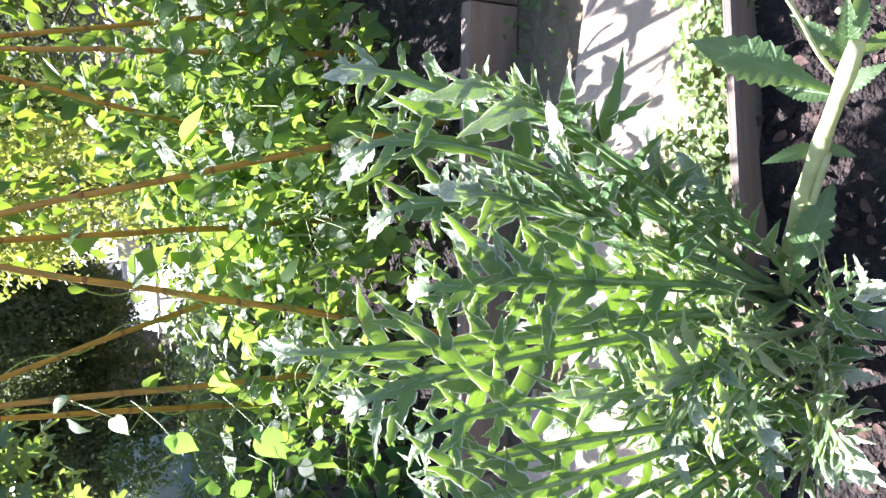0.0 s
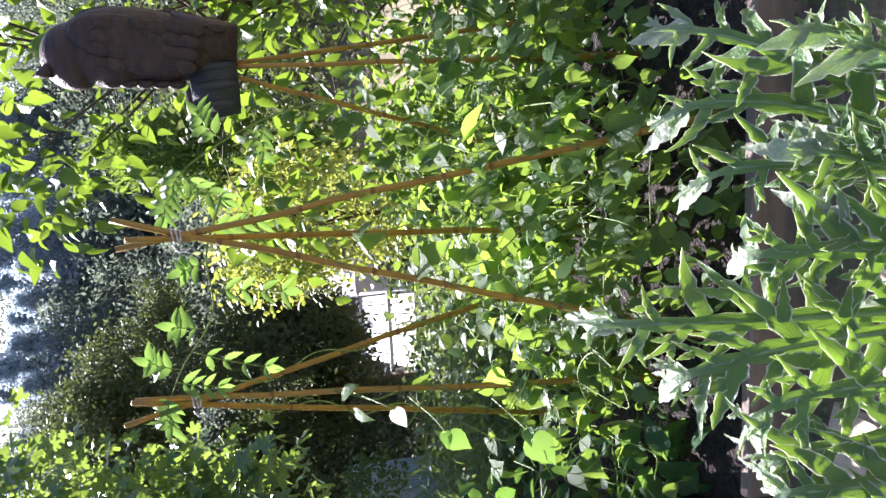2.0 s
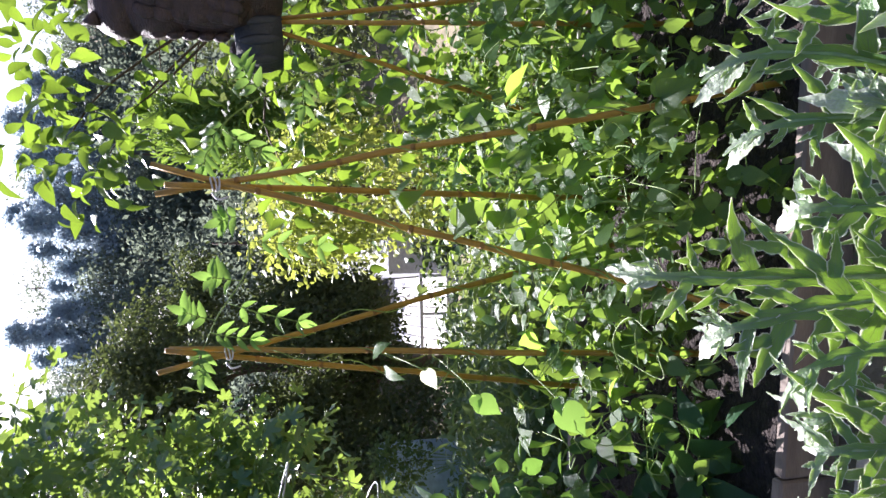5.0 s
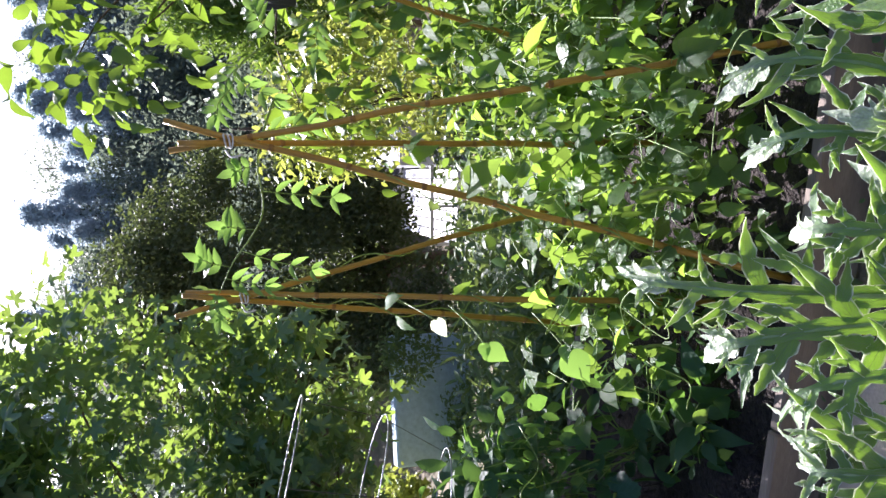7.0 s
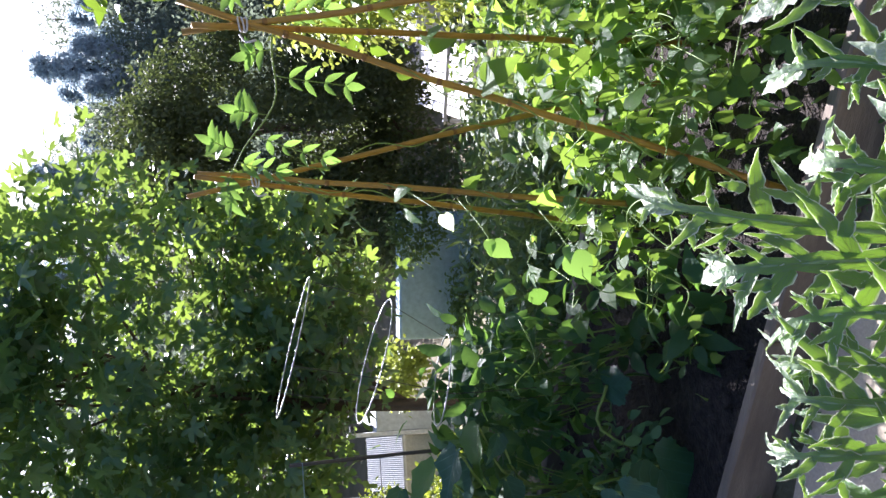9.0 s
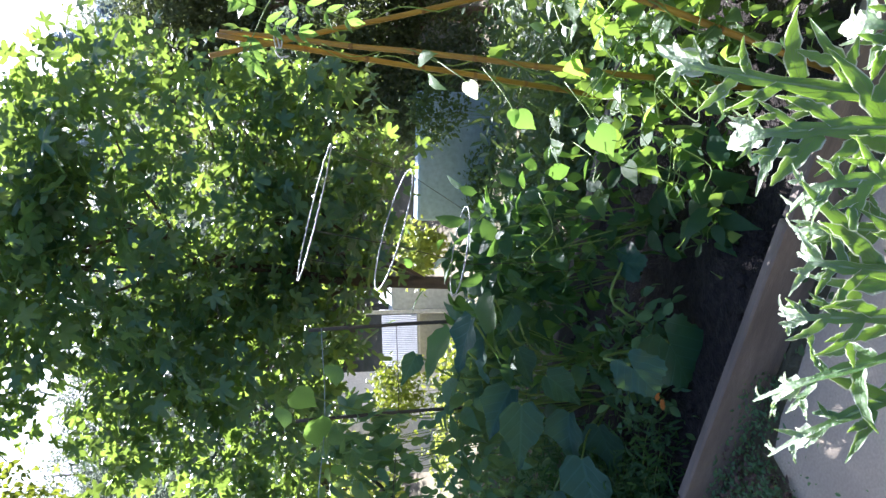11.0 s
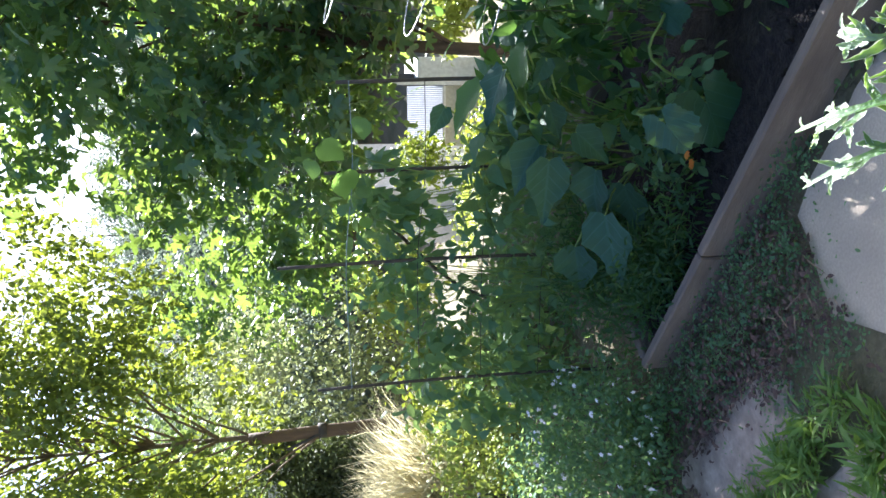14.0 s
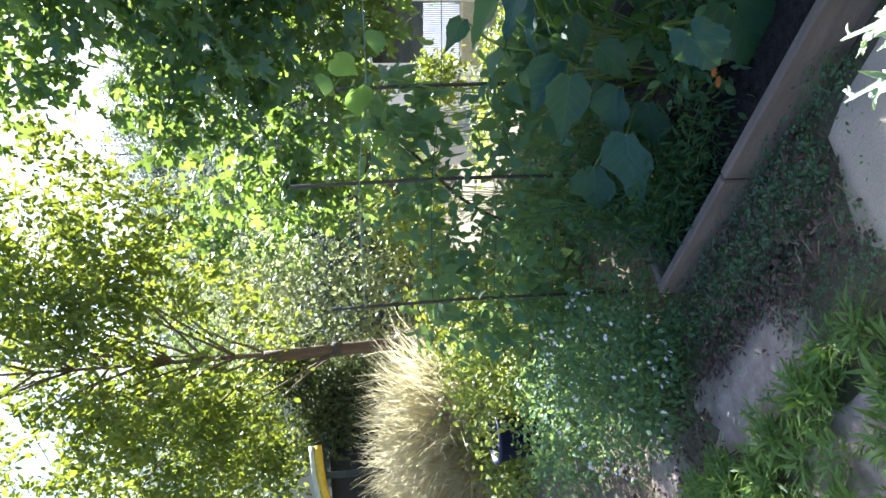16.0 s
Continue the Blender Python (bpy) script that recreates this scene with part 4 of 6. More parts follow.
def lobed_leaf(base, mid, tip, width, lobes=7, twist=0.0):
    """A long arching leaf deeply cut into broad fingers; gives upper blade, felted underside and rib."""
    base, mid, tip = (np.array(p, dtype=float) for p in (base, mid, tip))
    pull = 2 * mid - 0.5 * (base + tip)
    n = 4 * lobes
    s = np.linspace(0, 1, n + 1)
    c = (1 - s)[:, None] ** 2 * base + (2 * s * (1 - s))[:, None] * pull + (s ** 2)[:, None] * tip
    t = unit(np.gradient(c, axis=0))
    side = unit(np.cross(t, np.array([0, 0, 1.0])) + 1e-4)
    ang = twist + 0.25 * np.sin(3 * s + twist * 5)
    nrm = np.cross(side, t)
    side = side * np.cos(ang)[:, None] + nrm * np.sin(ang)[:, None]
    nrm = np.cross(side, t)
    env = np.clip(s * 1.9, 0.06, 1) * np.clip((1.1 - s) * 1.7, 0.25, 1)
    b, under = Build(), Build()
    wing = width * env * 0.17 * (0.8 + 0.2 * np.cos(np.arange(n + 1) * math.pi / 2))
    cols = (-1, -0.5, 0, 0.5, 1)
    v, f, low = [], [], []
    for i in range(n + 1):
        k = 1.0 if i < n else 0.1
        for q in cols:
            h = wing[i] * (0.28 * abs(q) + 0.12 * math.sin(i * 1.9 + q) * abs(q))
            p = c[i] + side[i] * (wing[i] * q * k) + nrm[i] * h
            v.append(p)
            low.append(p - nrm[i] * 0.0012)
    for i in range(n):
        for q in range(4):
            a = 5 * i + q
            f.append((a, a + 1, a + 6, a + 5))
    b.add(v, f, [(q * 0.7, s_ * 3) for s_ in s for q in cols], [(s_, 0.0) for s_ in s for q in cols])
    under.add(low, f)
    for i in range(4, n - 2, 3):
        for sg in (-1, 1):
            j = min(n - 1, i + 2 * (sg > 0))
            length = width * env[j] * rng.uniform(0.85, 1.6)
            d = side[j] * sg * rng.uniform(0.55, 0.95) + t[j] * rng.uniform(0.3, 0.9) + nrm[j] * rng.uniform(-0.4, 0.5)
            face = nrm[j] + side[j] * sg * rng.uniform(-0.5, 0.15) + rng.normal(size=3) * 0.12
            lobe(b, under, c[j] + side[j] * sg * wing[j] * 0.45, d, face, length, length * rng.uniform(0.085, 0.125), rng.uniform(-1.5, 0.5), rng.uniform(-0.9, 0.9), s[j], rng.uniform(-0.7, 0.9) * -sg)
            for k, flip in ((0.28, 1), (0.45, -1)):
                if rng.random() < 0.5:
                    out = unit(d) * 0.75 + unit(np.cross(d, face)) * flip * rng.uniform(0.45, 0.8)
                    lobe(b, under, c[j] + unit(d) * (length * k + wing[j] * 0.3), out, face, length * rng.uniform(0.3, 0.5), 0.075 * length, rng.uniform(-0.8, 0.5), rng.uniform(-0.7, 0.7), s[j])
    lobe(b, under, c[-6], t[-1], nrm[-1], width * 0.95, width * 0.17, -0.3, 0.3, 1.0)
    r = Build()
    k = slice(0, n + 1, 4)
    reach = np.linalg.norm(tip - base)
    tube(r, c[k] - nrm[k] * 0.001, np.linspace(0.007, 0.0014, len(c[k])) * (0.6 + 0.5 * reach), 6)
    return b, under, r


def leaf_parts(root, pieces):
    b, under, r = pieces
    leaf = part("leaf", b, F_ARTI, root)
    part("underside", under, F_FELT, leaf, "white felted leaf underside")
    part("midrib", r, F_RIB, leaf, "pale thick leaf rib")


def artichoke(label, base, arching, extra, reach, height, width=0.1, spread=(0, 360)):
    """arching: (middle, tip) of the long leaves; extra: shorter ones round the foot."""
    root = thing("artichoke_plant", base, label, "artichoke plant", "artichokes")
    todo = [(m, t, width * rng.uniform(0.9, 1.12)) for m, t in arching]
    for i in range(extra):
        a = radians(spread[0] + (spread[1] - spread[0]) * ((i * 0.618 + 0.1) % 1))
        rr = reach * rng.uniform(0.5, 1.0)
        tip = np.array((base[0] + rr * math.sin(a), base[1] + rr * math.cos(a), base[2] + height * rng.uniform(0.5, 1.0)))
        m = (np.array(base) + tip) / 2 + np.array([0, 0, 0.04 + 0.25 * rr])
        todo.append((m, tip, width * rng.uniform(0.65, 0.95)))
    for m, tip, w in todo:
        off = np.append(rng.normal(size=2) * 0.02, 0)
        leaf_parts(root, lobed_leaf(np.array(base) + off, m, tip, w, int(rng.integers(7, 9)), rng.uniform(-0.5, 0.5)))
    return root


rng = np.random.default_rng(21)
artichoke("large silvery green artichoke with deeply cut leaves", (-0.13, 0.84, 0.05),
          [((-0.143, 1.0, 0.63), (-0.128, 1.2, 0.885)), ((0.19, 0.99, 0.52), (0.299, 1.14, 0.747)), ((0.14, 1.0, 0.53), (0.152, 1.17, 0.737)),
           ((0.06, 0.98, 0.53), (0.041, 1.16, 0.711)), ((-0.06, 0.93, 0.55), (-0.061, 1.05, 0.698)), ((-0.172, 0.96, 0.62), (-0.233, 1.10, 0.80)),
           ((0.03, 0.92, 0.46), (0.09, 0.99, 0.64)), ((0.16, 0.9, 0.46), (0.24, 0.95, 0.66)), ((0.13, 0.87, 0.44), (0.2, 0.9, 0.62)), ((-0.06, 0.9, 0.46), (-0.01, 0.96, 0.63)), ((0.02, 0.9, 0.42), (0.12, 1.0, 0.60)), ((0.0, 0.87, 0.245), (0.14, 0.87, 0.345)), ((0.0, 0.86, 0.40), (0.16, 0.86, 0.56))],
          9, 0.3, 0.5, 0.105, (190, 400))
artichoke("silvery green artichoke with cut leaves leaning over the path", (-0.30, 0.76, 0.05),
          [((-0.225, 0.89, 0.60), (-0.311, 1.02, 0.737)), ((-0.29, 0.88, 0.58), (-0.335, 1.0, 0.735)), ((-0.335, 0.86, 0.60), (-0.35, 0.97, 0.749)),
           ((-0.38, 0.84, 0.60), (-0.432, 0.95, 0.77)), ((-0.42, 0.84, 0.58), (-0.592, 0.98, 0.749)), ((-0.46, 0.83, 0.56), (-0.67, 0.95, 0.723)),
           ((-0.44, 0.78, 0.48), (-0.56, 0.80, 0.62))],
          5, 0.22, 0.42, 0.092, (170, 400))


def toothed(stations, widths, n=24, bite=0.12, **how):
    """A leaf outline with saw teeth along both edges."""
    at = np.linspace(stations[0], 0.96, n)
    w = np.interp(at, tuple(stations) + (1.0,), tuple(widths) + (0.0,)) * (1 + bite * np.where(np.arange(n) % 2, -1, 1))
    return blade(tuple(at), tuple(w), **how)


SIMPLE = [Build().add(*toothed((0.04, 0.15, 0.3, 0.45, 0.6, 0.75, 0.9), tuple(w * k for k in k_), fold=0.3, droop=0.2, wave=0.012)).mesh("stalk_leaf", F_STALKLEAF)
          for w, k_ in ((0.15, (0.16, 0.2, 0.5, 0.95, 1.0, 0.75, 0.35)), (0.15, (0.3, 0.6, 0.95, 1.0, 0.85, 0.55, 0.25)), (0.17, (0.35, 0.7, 0.95, 1.0, 0.85, 0.55, 0.25)))]


def bud(at, along, size):
    """A small round flower bud wrapped in pointed bracts."""
    b = Build()
    y = unit(np.array(along, dtype=float))
    x = unit(np.cross(y, (0.3, 0.2, 1.0)))
    z = np.cross(x, y)
    rings = [(0.0, 0.25), (0.25, 0.85), (0.55, 1.0), (0.85, 0.7), (1.05, 0.12)]
    v = [np.array(at) + size * (y * h * 1.5 + (x * math.cos(i * 0.785) + z * math.sin(i * 0.785)) * r * (1.0 + 0.08 * (i % 2))) for h, r in rings for i in range(8)]
    b.add(v, [(k * 8 + i, k * 8 + (i + 1) % 8, k * 8 + 8 + (i + 1) % 8, k * 8 + 8 + i) for k in range(4) for i in range(8)])
    return b


def stalk_plant(base, top):
    """A thick flowering stalk with pairs of toothed pointed leaves, a side shoot and small buds at its head."""
    root = thing("artichoke_stalk", base, "thick pale stalk with toothed pointed leaves and green buds", "artichoke plant", "artichokes")
    line = bend([base, tuple(0.55 * np.array(base) + 0.45 * np.array(top) + np.array([-0.01, 0.01, 0.02])), top], 16)
    swell = 1 + 0.12 * np.cos(np.arange(len(line)) * 2.1)
    part("stalk", tube(Build(), line, np.linspace(0.0135, 0.010, len(line)) * swell, 12), F_STALK, root)
    part("side_stalk", tube(Build(), bend([(-0.10, 0.80, 0.08), (0.0, 0.676, 0.245), (0.088, 0.585, 0.335)], 10), 0.0055, 8), F_STALK, root)
    part("shoot", tube(Build(), bend([(0.165, 0.53, 0.385), (0.195, 0.525, 0.44), (0.235, 0.525, 0.475), (0.262, 0.52, 0.515)], 10), 0.0028, 6), F_STALK, root, "thin yellow side shoot")
    for at, tip, k in (((0.159, 0.552, 0.362), (0.253, 0.672, 0.475), 0), ((0.155, 0.553, 0.361), (0.185, 0.629, 0.378), 2),
                       ((0.101, 0.601, 0.325), (0.087, 0.649, 0.377), 1), ((0.101, 0.601, 0.325), (0.083, 0.564, 0.302), 2),
                       ((0.159, 0.552, 0.362), (0.182, 0.488, 0.366), 2), ((0.189, 0.522, 0.385), (0.247, 0.488, 0.438), 1),
                       ((0.189, 0.522, 0.385), (0.257, 0.564, 0.426), 1), ((0.21, 0.51, 0.39), (0.28, 0.50, 0.375), 2),
                       ((0.19, 0.5, 0.40), (0.225, 0.47, 0.352), 1), ((-0.085, 0.706, 0.248), (0.040, 0.608, 0.301), 0)):
        d = np.array(tip) - np.array(at)
        placed("leaf", SIMPLE[k], pose_leaf(at, d, (0.1, -0.5, 0.85), np.linalg.norm(d)), root)
    for at, size in (((0.242, 0.515, 0.352), 0.0058), ((0.252, 0.51, 0.330), 0.005), ((0.219, 0.52, 0.427), 0.0045), ((0.232, 0.522, 0.458), 0.004), ((0.246, 0.52, 0.395), 0.0055),
                     ((0.200, 0.52, 0.440), 0.004), ((0.262, 0.52, 0.515), 0.0045), ((0.232, 0.505, 0.372), 0.005), ((0.222, 0.515, 0.400), 0.0045)):
        part("bud", bud(at, rng.normal(size=3) * 0.4 + np.array([0.5, -0.3, 0.6]), size), F_STALK, root)


stalk_plant((-0.12, 0.84, 0.06), (0.195, 0.48, 0.44))
artichoke("young silvery artichoke at the foot of the stalk", (-0.18, 0.74, 0.06),
          [((-0.11, 0.62, 0.30), (-0.07, 0.46, 0.45)), ((-0.24, 0.62, 0.32), (-0.29, 0.5, 0.45)), ((-0.02, 0.76, 0.24), (0.1, 0.8, 0.34)), ((-0.18, 0.72, 0.40), (-0.17, 0.68, 0.62)),
           ((-0.21, 0.68, 0.40), (-0.24, 0.59, 0.60)), ((-0.15, 0.68, 0.36), (-0.12, 0.60, 0.55)), ((-0.22, 0.6, 0.36), (-0.25, 0.47, 0.52)), ((-0.2, 0.74, 0.42), (-0.20, 0.78, 0.64))],
          4, 0.2, 0.3, 0.085, (150, 300))

# ---- beans on the tripods ----
rng = np.random.default_rng(5)
BEAN_MESHES = []
for k in range(4):
    hv, hf = blade((-0.05, 0.08, 0.25, 0.45, 0.65, 0.84), (0.17, 0.33 + 0.02 * k, 0.40, 0.35 - 0.02 * k, 0.22, 0.08), 0.06 + 0.05 * k, 0.1 + 0.14 * k, 0.01)
    BEAN_MESHES.append(Build().add(hv, hf).mesh("bean_leaf", F_BEAN))


def bean_plant(label, feet, tie, zone, n, shoots, size=0.082, climb=0.75):
    """Stems winding up the canes, and leaves in threes round them. zone: centre and half sizes of the bushy foot."""
    cx, cy, cz = zone[0]
    root = thing("bean_plant", (cx, cy, 0.07), label, "bean plant", "climbing beans")
    b = Build()
    spots = []
    for f in feet:
        f, t = np.array(f), np.array(tie)
        s = np.linspace(0, climb, 46)
        a = s * 34
        line = f + (t - f) * s[:, None] + 0.017 * np.stack([np.cos(a), np.sin(a), 0 * a], 1) + np.array([0, 0, 0.02])
        tube(b, line, np.linspace(0.0032, 0.0014, len(line)), 5)
        spots += [tuple(p) for p in line[::5]]
    part("stem", b, F_STEM, root)
    pl = Build()
    count = 0
    while count < n:
        if rng.random() < 0.72 or not spots:
            p = np.array(zone[0]) + np.clip(rng.normal(size=3) * 0.55, -1.1, 1.1) * np.array(zone[1])
        else:
            p = np.array(spots[int(rng.integers(len(spots)))])
            if rng.random() < p[2] - 0.25:
                continue
        p[2] = max(p[2], 0.12)
        out = np.array([rng.normal(), rng.normal() - 0.25, 0.15])
        out = unit(out)
        node = p + out * rng.uniform(0.03, 0.09)
        tube(pl, bend([p, (p + node) / 2 + np.array([0, 0, 0.015]), node], 5), 0.0014, 4)
        k = size * rng.uniform(0.6, 1.2)
        up = np.array([rng.normal() * 0.5, rng.normal() * 0.5 - 0.35, 0.9])
        for turn in ((0, 1.1, -1.1) if rng.random() < 0.8 else (0,)):
            c, s = math.cos(turn), math.sin(turn)
            d = np.array([out[0] * c - out[1] * s, out[0] * s + out[1] * c, -0.35 + 0.25 * rng.normal()])
            placed("leaf", BEAN_MESHES[int(rng.integers(4))], pose_leaf(node, d, up + rng.normal(size=3) * 0.25, k * (1.0 if turn == 0 else 0.85)), root)
            count += 1
    part("leaf_stalk", pl, F_STEM, root, kind="stuff")
    low = Build()
    spots = np.array(zone[0]) + np.clip(rng.normal(size=(n // 4, 3)) * 0.6, -1.2, 1.2) * np.array(zone[1])
    spots[:, 2] = np.clip(spots[:, 2] * 0.8, 0.1, 2)
    cloud(low, HEART, spots, 7, size * 0.66, (0.06, 0.06, 0.06), -0.4)
    part("small_leaves", low, F_BEANLOW, root, kind="stuff")
    for _ in range(28):
        p = np.array(zone[0]) + rng.normal(size=3) * 0.5 * np.array(zone[1])
        q = p + np.array([rng.normal() * 0.09, -0.1 - 0.08 * rng.random(), 0.1 * rng.normal() + 0.05])
        part("tendril", tube(Build(), bend([p, (p + q) / 2 + rng.normal(size=3) * 0.03, q, q + rng.normal(size=3) * 0.04], 15), 0.0015, 5), F_STEM, root)
    for _ in range(n // 22):
        p = np.array(zone[0]) + rng.normal(size=3) * 0.5 * np.array(zone[1]) + np.array([0, -0.1, 0])
        q = p + np.array([rng.normal() * 0.02, rng.normal() * 0.02, -rng.uniform(0.08, 0.13)])
        part("pod", tube(Build(), bend([p, (p + q) / 2 + np.array([0.012, 0, 0]), q], 10), [0.001] + [0.0042] * 9 + [0.001], 6), F_STEM, root, "slim pale green bean pod")
    for pts in shoots:
        sb = Build()
        line = bend(pts, 22)
        tube(sb, line, np.linspace(0.002, 0.0008, len(line)), 5)
        part("tendril", sb, F_STEM, root)
    return root


bean_plant("runner bean climbing bamboo canes with broad backlit leaves", FEET_A, TIE_A, ((0.06, 2.08, 0.42), (0.3, 0.28, 0.34)), 235, [[(0.1, 1.9, 0.6), (0.0, 1.85, 0.75), (-0.02, 1.9, 0.9)]])
bean_plant("runner bean with long curling shoots on bamboo canes", FEET_B, TIE_B, ((-0.34, 2.25, 0.36), (0.3, 0.26, 0.24)), 130,
           [[(-0.32, 2.2, 0.8), (-0.38, 2.05, 0.9), (-0.37, 2.0, 0.93)], [(-0.4, 2.2, 0.5), (-0.46, 2.1, 0.62), (-0.40, 2.12, 0.75)], [(-0.5, 2.12, 0.3), (-0.56, 2.05, 0.45), (-0.5, 2.1, 0.55)]], climb=0.9)
bean_plant("runner bean under the owl figure with dense green leaves", FEET_C, TIE_C, ((0.62, 2.3, 0.42), (0.34, 0.3, 0.36)), 240, [])
bean_plant("low bushy bean with yellow-green leaves in the bed", [(0.3, 2.55, 0.07)], (0.3, 2.5, 0.7), ((0.3, 2.6, 0.36), (0.5, 0.22, 0.3)), 190, [])


# loose leaves at the tripods: a few single ones that hang in the open
HANG_MESH = Build().add(*HEART).mesh("hanging_leaf", F_VINE)
hang = thing("bean_shoot", (-0.45, 2.1, 0.3), "hanging bean shoot with two large sunlit leaves", "bean plant", "climbing beans")
for pts in ([(-0.36, 2.2, 0.62), (-0.42, 2.12, 0.58), (-0.454, 2.08, 0.564)], [(-0.33, 2.2, 0.86), (-0.38, 2.12, 0.82), (-0.423, 2.08, 0.794)], [(-0.31, 2.23, 1.0), (-0.33, 2.12, 0.96), (-0.347, 2.08, 0.93)]):
    part("stem", tube(Build(), bend(pts, 10), 0.002, 5), F_STEM, hang)
for at, d, up, k in (((-0.454, 2.08, 0.564), (-0.104, -0.02, -0.072), (0.2, -0.8, 0.5), 0.108), ((-0.432, 2.08, 0.575), (-0.1, -0.06, 0.02), (0.1, -0.6, 0.8), 0.05),
                     ((-0.423, 2.08, 0.794), (-0.05, -0.01, -0.062), (0.1, -0.8, 0.6), 0.078), ((-0.415, 2.08, 0.80), (-0.06, -0.02, 0.0), (0.1, -0.8, 0.6), 0.045),
                     ((-0.34, 2.08, 1.03), (-0.3, -0.4, -0.3), (-0.6, -0.5, 0.6), 0.06), ((-0.3, 2.07, 1.06), (0.3, -0.4, -0.2), (0.6, -0.5, 0.6), 0.06)):
    placed("leaf", HANG_MESH, pose_leaf(at, d, up, k), hang)
placed("leaf", Build().add(*blade((-0.05, 0.08, 0.25, 0.45, 0.65, 0.84), (0.17, 0.3, 0.36, 0.3, 0.2, 0.08), 0.3, 0.3, 0.02)).mesh("faded_leaf", F_FELT),
       pose_leaf((-0.347, 2.08, 0.93), (-0.066, -0.01, -0.04), (0.6, -0.5, 0.5), 0.058), hang, "faded whitish leaf")


# ---- climbing vine with feather leaves over the tripod tops ----
LEAFLET = Build().add(*blade((0.12, 0.35, 0.6, 0.85), (0.12, 0.18, 0.16, 0.07), 0.3, 0.5)).mesh("leaflet", F_VINE)
WIDE = Build().add(*blade((0.12, 0.35, 0.6, 0.85), (0.15, 0.23, 0.21, 0.09), 0.35, 0.45)).mesh("leaflet", F_VINE)


def feather_vine(at, line, nodes):
    root = thing("climbing_vine", at, "slender vine shoot with feathered bright green leaves", "vine", "vine shoots")
    b = Build()
    pts = bend(line, 30)
    tube(b, pts, np.linspace(0.0035, 0.0012, len(pts)), 6)
    for k, (i, dirn, length) in enumerate(nodes):
        p = pts[min(len(pts) - 1, int(i * (len(pts) - 1)))]
        d = unit(np.array(dirn, dtype=float))
        end = p + d * length + np.array([0, 0, -0.02])
        rach = bend([p, (p + end) / 2 + np.array([0, 0, 0.012]), end], 8)
        tube(b, rach, 0.0012, 4)
        side = unit(np.cross(d, np.array([0, -0.8, 0.6])))
        for j in range(1, 5):
            q = rach[min(len(rach) - 1, 1 + int(j * (len(rach) - 2) / 4))]
            for s in (-1, 1):
                dd = d * 0.55 + side * s * 0.8 + rng.normal(size=3) * 0.12
                placed("leaflet", WIDE if k % 2 else LEAFLET, pose_leaf(q, dd, (0.1 * rng.normal(), -0.8, 0.6 + 0.2 * rng.normal()), 0.046 * rng.uniform(0.8, 1.2)), root)
        placed("leaflet", WIDE, pose_leaf(end, d, (0, -0.8, 0.6), 0.05), root)
    part("stem", b, F_STEM, root)


feather_vine((0.06, 2.2, 1.0), [(0.2, 2.1, 1.32), (0.06, 2.12, 1.36), (-0.08, 2.15, 1.35), (-0.2, 2.2, 1.42), (-0.27, 2.24, 1.45)],
             [(0.15, (0.2, -0.1, -0.9), 0.09), (0.3, (-0.2, 0, 0.9), 0.07), (0.42, (-0.1, -0.1, -1), 0.15), (0.6, (0.1, -0.1, 0.9), 0.09), (0.68, (-0.3, -0.1, -0.9), 0.16), (0.8, (0.2, -0.1, 0.8), 0.09), (0.9, (-0.2, -0.1, -0.8), 0.08), (1.0, (-0.6, 0, 0.2), 0.08)])
feather_vine((0.4, 2.3, 1.0), [(0.5, 2.3, 1.0), (0.42, 2.25, 1.2), (0.30, 2.2, 1.38), (0.22, 2.15, 1.42)],
             [(0.3, (-0.7, -0.1, 0.3), 0.1), (0.5, (0.5, -0.1, 0.6), 0.1), (0.7, (-0.6, -0.1, 0.5), 0.1), (0.85, (-0.5, 0, -0.7), 0.09), (1.0, (-0.6, 0, 0.5), 0.08)])

rng = np.random.default_rng(9)


# ---- tomato cage and plant ----
def tomato_cage(at):
    root = thing("tomato_cage", at, "round galvanised wire tomato cage with three rings", "plant support")
    x, y, z = at
    for h, r, lean, tx in ((1.278, 0.209, 0.03, 0.0465), (1.03, 0.19, -0.027, 0.0485), (0.807, 0.145, -0.103, 0.016)):
        a = np.linspace(0, 2 * math.pi, 40)
        ring = np.stack([x + lean + r * np.cos(a), y + r * np.sin(a) * 0.95, h - tx * np.cos(a) - 0.02 * np.sin(a)], 1)
        b = Build()
        tube(b, ring, 0.0023, 6)
        part("ring", b, M_WIRE, root)
    for k in range(3):
        a = 0.6 + k * 2.1
        b = Build()
        tube(b, [(x - 0.12 + 0.05 * math.cos(a), y + 0.05 * math.sin(a), z - 0.02), (x - 0.103 + 0.145 * math.cos(a), y + 0.138 * math.sin(a), 0.807 - 0.016 * math.cos(a)),
                 (x - 0.027 + 0.19 * math.cos(a), y + 0.18 * math.sin(a), 1.03 - 0.0485 * math.cos(a) - 0.02 * math.sin(a)), (x + 0.03 + 0.209 * math.cos(a), y + 0.199 * math.sin(a), 1.278 - 0.0465 * math.cos(a) - 0.02 * math.sin(a))], 0.0012, 5)
        part("leg", b, M_STAKE, root)


tomato_cage((-0.86, 2.44, 0.08))


